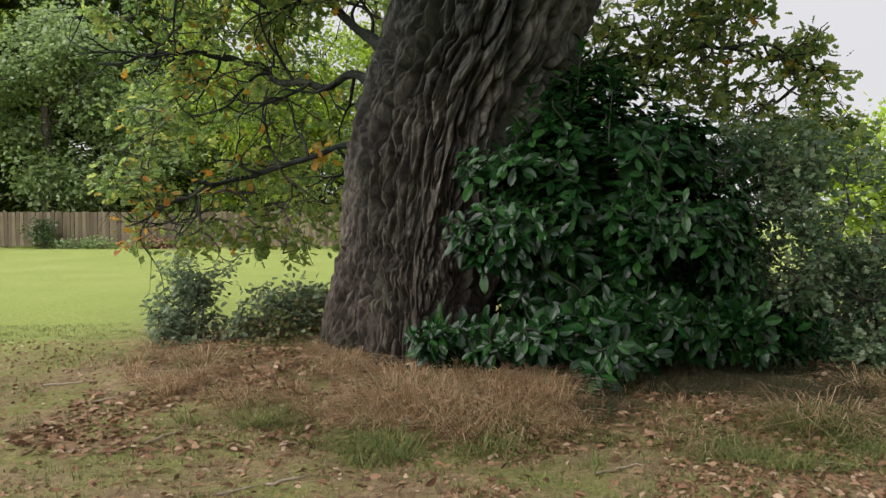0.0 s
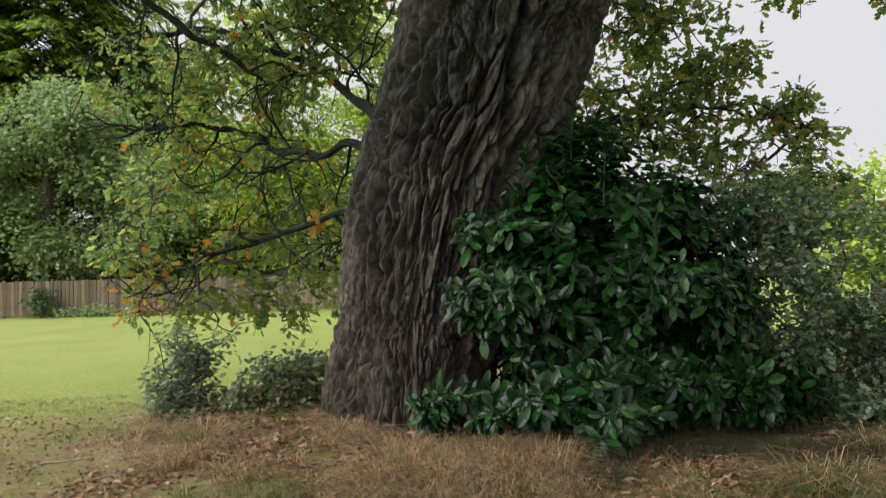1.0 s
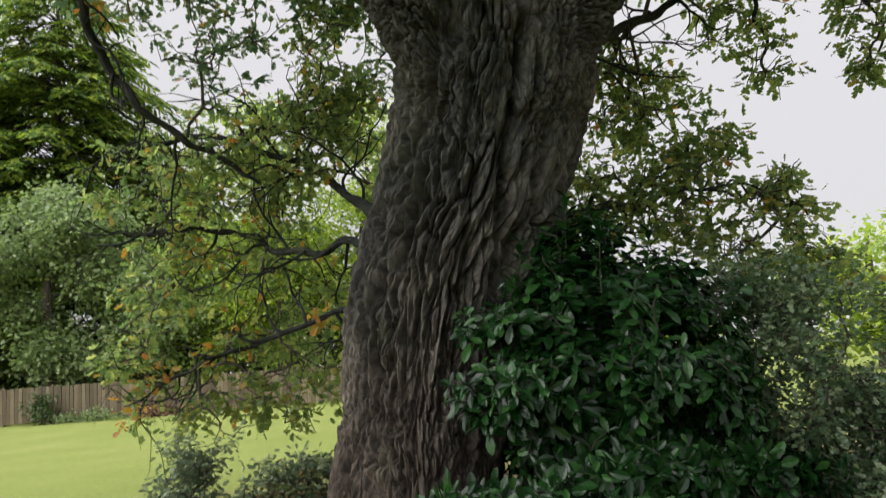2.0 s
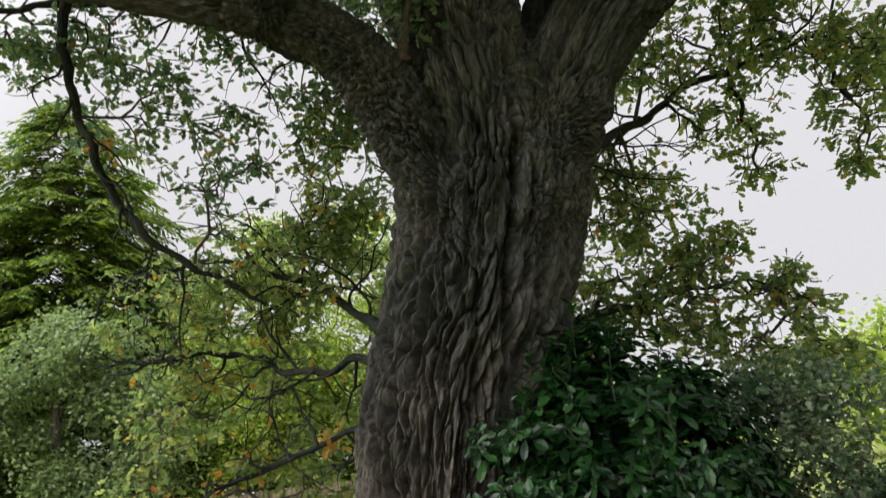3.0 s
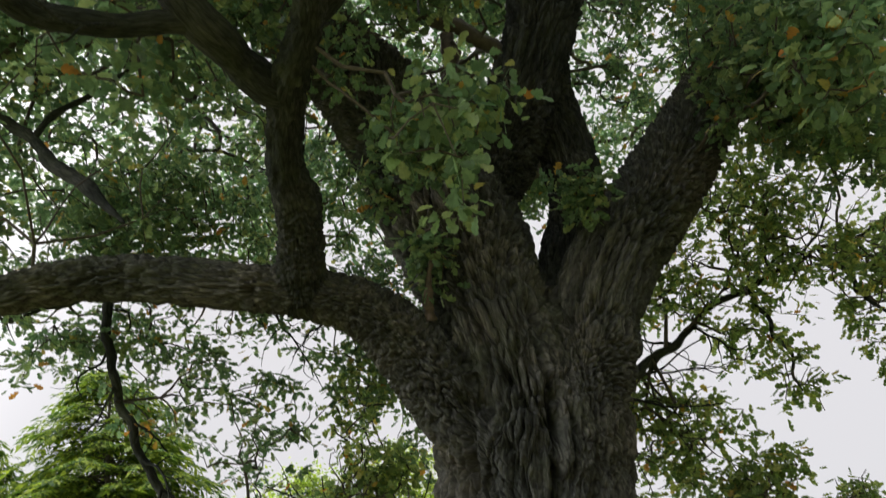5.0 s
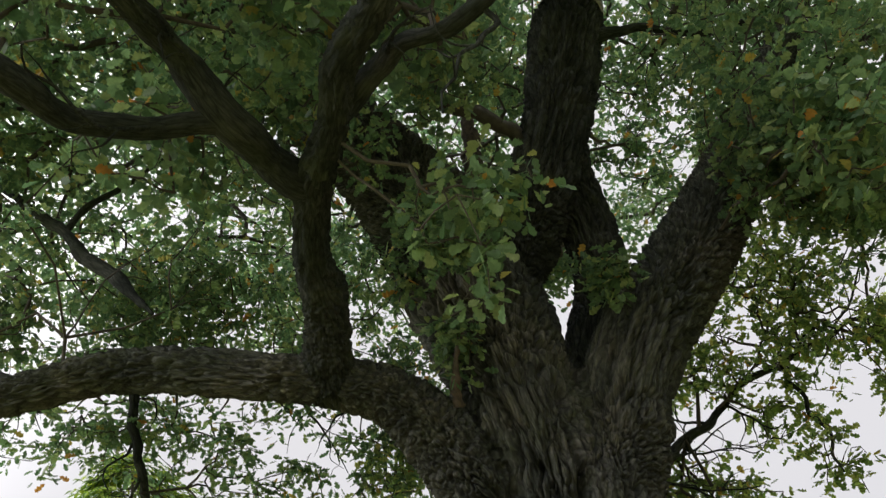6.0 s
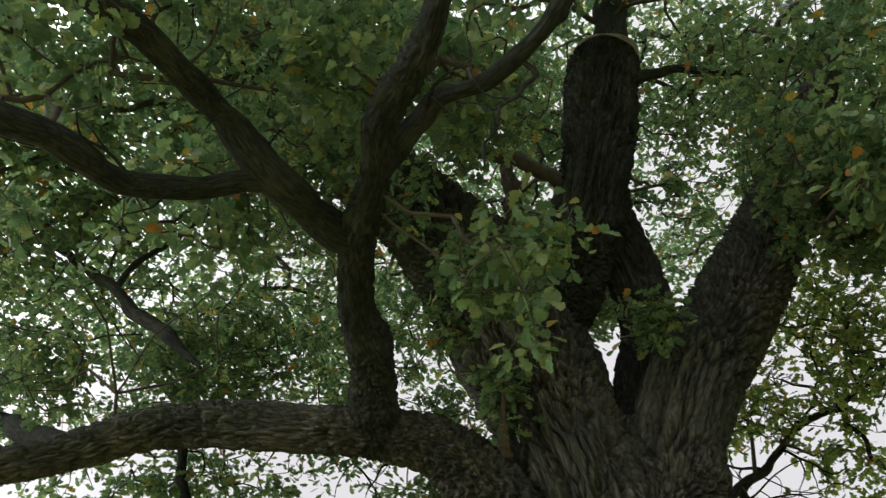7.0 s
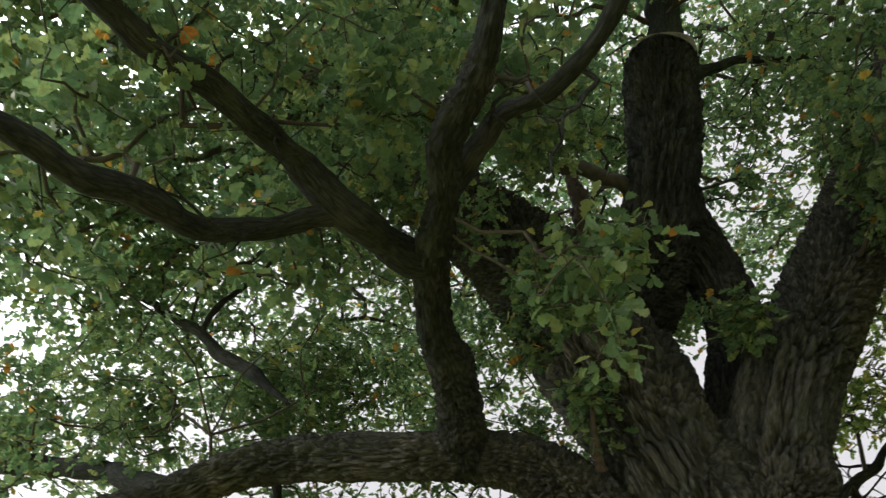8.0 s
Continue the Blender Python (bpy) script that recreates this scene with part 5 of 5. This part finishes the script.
# ---- grass ----
def blades(points, length, lean, width, per_tuft, vary=1.0):
    """Bent blades, four triangles each, in tufts."""
    n = len(points) * per_tuft
    shift = np.concatenate([rng.normal(size=(n, 2)) * 0.03, np.zeros((n, 1))], 1)
    foot = np.repeat(points, per_tuft, axis=0) + shift
    foot[:, 2] = height(foot[:, 0], foot[:, 1]) - 0.005
    a = np.arctan2(shift[:, 1], shift[:, 0]) + rng.normal(size=n) * 0.5
    d = np.stack([np.cos(a), np.sin(a), np.zeros(n)], 1)
    side = np.stack([-np.sin(a), np.cos(a), np.zeros(n)], 1) * width
    ln = length * (rng.uniform(0.3, 1.5, n) * np.repeat(np.broadcast_to(vary, len(points)), per_tuft))[:, None]
    bend = lean * rng.uniform(0.3, 1.6, n)[:, None]
    up = np.array([0, 0, 1.0])
    p1 = foot + up * ln * 0.55 + d * ln * bend * 0.25
    p2 = foot + up * ln * (1.0 - 0.35 * np.minimum(bend, 1.5)) + d * ln * bend * 0.8
    v = np.stack([foot - side, foot + side, p1 + side * 0.8, p1 - side * 0.8, p2], 1).reshape(-1, 3)
    f = np.array([(0, 1, 2), (0, 2, 3), (3, 2, 4)])
    return v, (f[None] + (np.arange(n) * 5)[:, None, None]).reshape(-1, 3)


def scatter(n, x0, x1, y0, y1, keep):
    p = np.zeros((0, 3))
    while len(p) < n:
        q = np.stack([rng.uniform(x0, x1, n), rng.uniform(y0, y1, n), np.zeros(n)], 1)
        p = np.vstack([p, q[keep(q)]])
    return p[:n]


def bank_part(p):
    return np.sqrt(((p[:, 0] - 1.6) / 5.2) ** 2 + ((p[:, 1] - 8.3) / 3.5) ** 2)


def tall_at(p):
    return 0.25 + 2.6 * grain(p * 2.1 + 33) ** 2 + 0.5 * rng.random(len(p)) + 1.2 * np.exp(-((p[:, 0] - 0.3) ** 2 + (p[:, 1] - 6.0) ** 2) / 0.5)


straw_at = np.vstack([scatter(760, -3.0, 1.0, 4.9, 8.2, lambda p: (bank_part(p) < 0.97 - 0.1 * grain(p * 4)) & (grain(p * 2.4 + 3) + 0.5 * grain(p * 6 + 8) > 0.74)),
                      scatter(150, 1.2, 5.6, 4.8, 6.4, lambda p: (bank_part(p) < 0.97) & (grain(p * 2.0 + 12) > 0.58))])
v, f = blades(straw_at, 0.105, 2.7, 0.003, 24, tall_at(straw_at))
tagged(new("dry_grass", mesh_of("dry_grass", v, f, STRAW)), "long dry straw-coloured grass on the bank", "grass", kind="stuff")
clump_at = scatter(110, -0.5, 1.1, 5.2, 6.8, lambda p: ((p[:, 0] - 0.25) / 0.75) ** 2 + ((p[:, 1] - 6.0) / 0.65) ** 2 < 0.35 + grain(p * 4 + 2))
v, f = blades(clump_at, 0.25, 1.5, 0.0035, 26, 0.6 + 0.7 * grain(clump_at * 5 + 9))
tagged(new("straw_clump", mesh_of("straw_clump", v, f, STRAW)), "tall leaning clump of dry straw before the oak", "grass", kind="stuff")
green_at = np.vstack([scatter(1100, -1.9, 5.8, 4.4, 7.4, lambda p: (np.abs(bank_part(p) - 0.92) < 0.17 * (0.2 + grain(p * 3.1))) & (grain(p * 2.3 + 9) + 0.5 * grain(p * 7) > 0.66)),
                      scatter(480, -3.0, 5.5, 4.8, 8.0, lambda p: (bank_part(p) < 0.95) & (grain(p * 2.6 + 15) > 0.60)),
                      scatter(520, 1.3, 6.0, 4.5, 6.6, lambda p: (bank_part(p) < 1.03) & (grain(p * 2.2 + 55) > 0.50))])
v, f = blades(green_at, 0.07, 2.0, 0.0035, 11, tall_at(green_at))
tagged(new("green_grass", mesh_of("green_grass", v, f, GREEN_BLADE)), "tufts of green grass along the bank's edge", "grass", kind="stuff")
# dark blades under the overhang: the bush's shade is painted into them
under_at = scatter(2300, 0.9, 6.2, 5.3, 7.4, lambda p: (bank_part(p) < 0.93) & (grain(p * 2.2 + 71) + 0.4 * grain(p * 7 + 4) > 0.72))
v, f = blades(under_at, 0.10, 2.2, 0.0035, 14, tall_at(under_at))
tagged(new("undergrowth", mesh_of("undergrowth", v, f, DAMP_SHADE_BLADE)), "damp brown and green grass, coloured dark for the bush's shade", "grass", kind="stuff")
short_at = scatter(5200, -9.0, 6.5, 3.2, 11.0, lambda p: (bank_part(p) > 0.9) & (grain(p * 1.7 + 21) > 0.5))
v, f = blades(short_at, 0.04, 0.9, 0.003, 6)
tagged(new("short_grass", mesh_of("short_grass", v, f, GREEN_BLADE)), "thin short worn grass on bare earth", "grass", kind="stuff")


def litter(n, x0, x1, y0, y1, keep, scale=1.0):
    p = scatter(n, x0, x1, y0, y1, keep)
    p[:, 2] = height(p[:, 0], p[:, 1]) + rng.uniform(0.006, 0.02, n) + (bank_part(p) < 0.85) * rng.uniform(0, 0.05, n)
    a = rng.uniform(0, 2 * np.pi, n)
    way = np.stack([np.cos(a), np.sin(a), rng.normal(size=n) * 0.25], 1)
    return leaves(DRY_SHAPE, p, way, rng.normal(size=(n, 3)) * 0.45 + (0, 0, 1), rng.uniform(0.035, 0.085, n) * scale)


v, f = gather([litter(3600, -7, 6, 3.2, 10.5, lambda p: grain(p * 0.9 + 40) > 0.45),
               litter(7000, 0.0, 6.5, 3.7, 5.6, lambda p: grain(p * 1.6 + 60) + 0.25 * p[:, 0] / 6 > 0.48, 0.8),
               litter(6800, -3.0, 5.8, 4.9, 7.8, lambda p: grain(p * 1.6 + 70) > 0.42, 1.15)])
bits = scatter(16000, -8, 6.5, 3.2, 9.5, lambda p: (grain(p * 1.5 + 90) > 0.33) & (bank_part(p) > 0.2))
bits[:, 2] = height(bits[:, 0], bits[:, 1]) + rng.uniform(0.002, 0.012, len(bits))
turns = rng.uniform(0, 2 * np.pi, len(bits))
bit_v, bit_f = leaves(SCRAP_SHAPE, bits, np.stack([np.cos(turns), np.sin(turns), rng.normal(size=len(bits)) * 0.3], 1),
                      rng.normal(size=(len(bits), 3)) * 0.5 + (0, 0, 1), rng.uniform(0.015, 0.06, len(bits)))
tagged(new("leaf_litter", mesh_of("leaf_litter", bit_v, bit_f, FALLEN)), "crumbled brown leaf litter on worn earth", "litter", kind="stuff")
tagged(new("fallen_leaves", mesh_of("fallen_leaves", v, f, FALLEN)), "curled brown fallen oak leaves", "leaves", kind="stuff")


# ---- fence behind the lawn ----
def box(bm, x0, x1, y0, y1, z0, z1):
    r = bmesh.ops.create_cube(bm, size=1)
    for q in r["verts"]:
        q.co = ((x0 + x1) / 2 + q.co.x * (x1 - x0), (y0 + y1) / 2 + q.co.y * (y1 - y0), (z0 + z1) / 2 + q.co.z * (z1 - z0))


fence = thing("fence", "weathered brown close-boarded wooden fence behind the lawn", "fence")
bm = bmesh.new()
box(bm, -0.09, 0.09, -0.012, 0.012, 0.0, 1.75)
bmesh.ops.bevel(bm, geom=bm.edges[:], offset=0.006, segments=1)
board_mesh = bpy.data.meshes.new("board")
bm.to_mesh(board_mesh)
bm.free()
board_mesh.materials.append(FENCE_BOARD)
for k in range(150):
    b = under(new("board", board_mesh), fence)
    b.location = (-30 + k * 0.2, 40 + rng.uniform(-0.012, 0.012), 0.12 + rng.uniform(-0.03, 0.02))
    b.rotation_euler = (rng.uniform(-0.01, 0.01), rng.uniform(-0.012, 0.012), 0.06)
for k in range(13):
    bm = bmesh.new()
    box(bm, -30 + k * 2.5 - 0.05, -30 + k * 2.5 + 0.05, 40.03, 40.13, 0, 1.95)
    part("post", bm, FENCE_WOOD, fence)
for z in (0.4, 1.5):
    bm = bmesh.new()
    box(bm, -30, 0, 40.015, 40.06, z, z + 0.09)
    part("rail", bm, FENCE_WOOD, fence)


def low_shrub(label, x, y, wide, tall, material, n):
    shrub = thing("shrub", label, "shrub")
    tips = spread(n, (x, y, tall * 0.5), (wide, 0.5, tall * 0.5), 0.25, 0.8)
    pts, parent, radius = branch_out(np.array((x, y, 0.0)), tips[::2], 0.006)
    v, f = wood(pts, parent, radius, 4)
    under(new("stem", mesh_of("stem", v, f, TWIG, True)), shrub, kind="stuff")
    v, f = leaves(SCRAP_SHAPE, *sprays(tips, 10, 0.2, 0.1, 0.25))
    under(new("foliage", mesh_of("foliage", v, f, material)), shrub, kind="stuff")


low_shrub("small dark green shrub against the fence", -20.3, 39.4, 0.7, 1.5, DARK_LEAF, 60)
low_shrub("ragged green weeds along the fence", -25.5, 39.5, 2.6, 0.45, DARK_LEAF, 90)
low_shrub("ragged green weeds along the fence", -18.0, 39.5, 2.0, 0.4, LIGHT_LEAF, 70)
low_shrub("brown bracken at the fence's foot", -14.0, 39.4, 1.8, 0.5, FALLEN, 70)

# ---- small things on the ground ----
def fallen_twig(a, b, r):
    a, b = np.array(a), np.array(b)
    k = np.linspace(0, 1, 7)[:, None]
    line = a + (b - a) * k + rng.normal(size=(7, 3)) * 0.012
    line[:, 2] = height(line[:, 0], line[:, 1]) + r + 0.004
    v, q, _ = tube(np.hstack([line, r * (1.1 - 0.7 * k)]), 7, False)
    tagged(new("fallen_twig", mesh_of("fallen_twig", v, q, TWIG_PALE, True)), "thin pale dry twig lying on the ground", "twig", "fallen twigs")


for a, b, r in [((-2.83, 6.25, 0), (-2.55, 6.6, 0), 0.011), ((-1.0, 4.38, 0), (-0.8, 4.52, 0), 0.009), ((-1.25, 4.22, 0), (-1.05, 4.4, 0), 0.008),
                ((0.9, 4.5, 0), (1.2, 4.62, 0), 0.008), ((-2.0, 5.1, 0), (-1.8, 5.4, 0), 0.007), ((-3.6, 7.0, 0), (-3.2, 7.1, 0), 0.01), ((2.2, 4.7, 0), (2.5, 4.6, 0), 0.008)]:
    fallen_twig(a, b, r)
bm = bmesh.new()
bmesh.ops.create_icosphere(bm, subdivisions=3, radius=0.034)
for q in bm.verts:
    w = noise.noise_vector(q.co * 34) * 0.02 + noise.noise_vector(q.co * 80) * 0.008
    q.co = Vector((q.co.x * 1.1, q.co.y * 0.8, q.co.z * 0.8)) + w
me = bpy.data.meshes.new("paper_scrap")
bm.to_mesh(me)
bm.free()
me.materials.append(PAPER)
scrap = tagged(new("paper_scrap", me), "small crumpled white paper scrap in dry grass", "litter")
scrap.location = (-0.26, 5.45, float(height(np.array([-0.26]), np.array([5.45]))[0]) + 0.02)


# ---- trees beyond ----
def far_tree(label, base, trunk_r, tall, masses, material, leaf, per, gap=0.35, gap_size=2.5, droop=0.2, name="tree"):
    tree = thing(name, label, "tree")
    x, y = base
    rows = spline([(x, y, -0.2, trunk_r * 1.3), (x + 0.1, y, tall * 0.3, trunk_r), (x - 0.1, y + 0.1, tall * 0.65, trunk_r * 0.6), (x, y, tall * 0.95, trunk_r * 0.12)], 0.6)
    v, q, _ = tube(rows, 10, False)
    under(new("trunk", mesh_of("trunk", v, q, FAR_BARK, True)), tree)
    woods, greens = [], []
    for centre, radii, n in masses:
        heads = spread(max(6, n // 14), centre, radii, gap, gap_size)
        tips = np.repeat(heads, 14, axis=0)
        puff = unit(rng.normal(size=tips.shape)) * rng.random((len(tips), 1)) ** 0.33
        puff[:, 2] = np.abs(puff[:, 2]) * 0.9 - 0.2
        tips = tips + puff * max(leaf, 0.36) * 3.6 * rng.uniform(0.7, 1.3, (len(heads), 1)).repeat(14, axis=0)
        n = len(tips)
        root = rows[np.argmin(np.linalg.norm(rows[:, :3] - (np.array(centre) - (0, 0, radii[2] * 0.8)), axis=1)), :3]
        pts, parent, radius = branch_out(root, tips[: n // 2], 0.012)
        woods.append(wood(pts, parent, radius, 4))
        greens.append(leaves(SCRAP_SHAPE, *sprays(tips, per, leaf, droop, max(leaf, 0.36) * 2.2)))
    v, f = gather(greens)
    under(new("crown", mesh_of("crown", v, f, material)), tree, kind="stuff")
    v, f = gather(woods)
    under(new("branch", mesh_of("branch", v, f, TWIG, True)), tree, kind="stuff")


def conifer(label, base, tall, wide):
    """Tiers of long drooping boughs that carry flat sprays."""
    tree = thing("conifer", label, "tree")
    x, y = base
    rows = spline([(x, y, -0.2, 0.55), (x, y, tall * 0.5, 0.35), (x, y, tall, 0.04)], 1.0)
    v, q, _ = tube(rows, 10, False)
    under(new("trunk", mesh_of("trunk", v, q, FAR_BARK, True)), tree)
    woods, feet, axes = [], [], []
    for z in np.arange(1.5, tall - 0.3, 0.95):
        span = wide * (1 - z / tall) ** 0.6 + 0.35
        for a in rng.uniform(0, 2 * np.pi, int(7 + span * 1.5)):
            reach = span * rng.uniform(0.6, 1.15)
            d = np.array((math.cos(a), math.sin(a), 0))
            side = np.array((-d[1], d[0], 0))
            t = np.linspace(0.0, 1, max(4, int(reach / 0.6)))[:, None]
            line = np.array((x, y, z + rng.normal() * 0.3)) + d * reach * t + np.array((0, 0, 1.0)) * (reach * (0.25 * t - 0.42 * t * t))
            woods.append(tube(np.hstack([line, 0.05 * (1.05 - t)]), 4, False)[:2])
            for p in line[t[:, 0] > 0.3]:
                for way in (1, -1):
                    feet.append(p + rng.normal(size=3) * 0.1)
                    axes.append((d * rng.uniform(0.5, 1.1) + side * way * rng.uniform(0.3, 1.0) - (0, 0, rng.uniform(0.15, 0.5))) * rng.uniform(0.7, 1.5))
    feet, axes = np.array(feet), np.array(axes)
    # each fan is a drooping axis with short flat leaflets on both its sides
    k = np.tile(np.arange(7), len(feet))
    foot, axis = np.repeat(feet, 7, axis=0), np.repeat(axes, 7, axis=0)
    across = unit(np.cross(axis, (0, 0, 1.0))) * np.where(k % 2, 1, -1)[:, None]
    at = foot + axis * (k / 7)[:, None] - np.array((0, 0, 0.25)) * ((k / 7) ** 2)[:, None]
    v, f = leaves(NEEDLE_SHAPE, at, unit(axis) + across * 0.65 - (0, 0, 0.15), rng.normal(size=at.shape) * 0.25 + (0, 0, 1), rng.uniform(0.45, 0.95, len(at)))
    under(new("crown", mesh_of("crown", v, f, CONIFER_LEAF)), tree, kind="stuff")
    v, f = gather(woods)
    under(new("bough", mesh_of("bough", v, f, TWIG, True)), tree, kind="stuff")


conifer("tall feathery yellow-green conifer behind the fence", (-28.0, 57), 34.5, 15.0)
conifer("tall dark conifer behind the fence", (-41.0, 60), 33.0, 10.0)
far_tree("broad pale green tree behind the fence", (-22.0, 43.5), 0.35, 12,
         [((-21.5, 43.3, 8.6), (4.6, 2.4, 4.0), 620), ((-26.5, 43.5, 6.2), (3.6, 2.2, 3.2), 360), ((-16.5, 43.8, 6.0), (3.2, 2.0, 3.4), 340),
          ((-22, 43, 3.6), (5.5, 1.6, 1.5), 260)], LIGHT_LEAF, 0.32, 17, 0.50, 2.0)
far_tree("bright yellow-green tree behind the fence", (-9.0, 44), 0.35, 16,
         [((-9.5, 44, 9.3), (4.6, 2.4, 8.2), 1050), ((-4.0, 44.5, 9.0), (4.0, 2.4, 8.2), 900), ((-13.5, 44.5, 8), (3.0, 2.0, 6.0), 440), ((2.5, 45, 5), (4.0, 2.4, 4.0), 380)],
         BRIGHT_LEAF, 0.27, 20, 0.34, 2.0)
for bx, by, tall in [(-30, 53, 17), (-20, 54, 13), (-12, 53, 12), (-4, 54, 10), (5, 52, 9), (-40, 46, 18)]:
    far_tree("dark green tree behind the fence", (bx, by), 0.4, tall,
             [((bx, by, tall * 0.35), (5.2, 2.5, tall * 0.36), 420), ((bx + 0.5, by, tall * 0.72), (3.8, 2.5, tall * 0.28), 260)], DARK_LEAF, 0.55, 12, 0.18, 3.0)
for bx, by, tall in [(19, 34, 6.5), (25, 37, 8), (12, 44, 5), (31, 40, 9)]:
    far_tree("bright green tree beyond the park", (bx, by), 0.3, tall,
             [((bx, by, tall * 0.5), (3.8, 2.6, tall * 0.46), 360)], BRIGHT_LEAF, 0.35, 12, 0.3, 2.0)
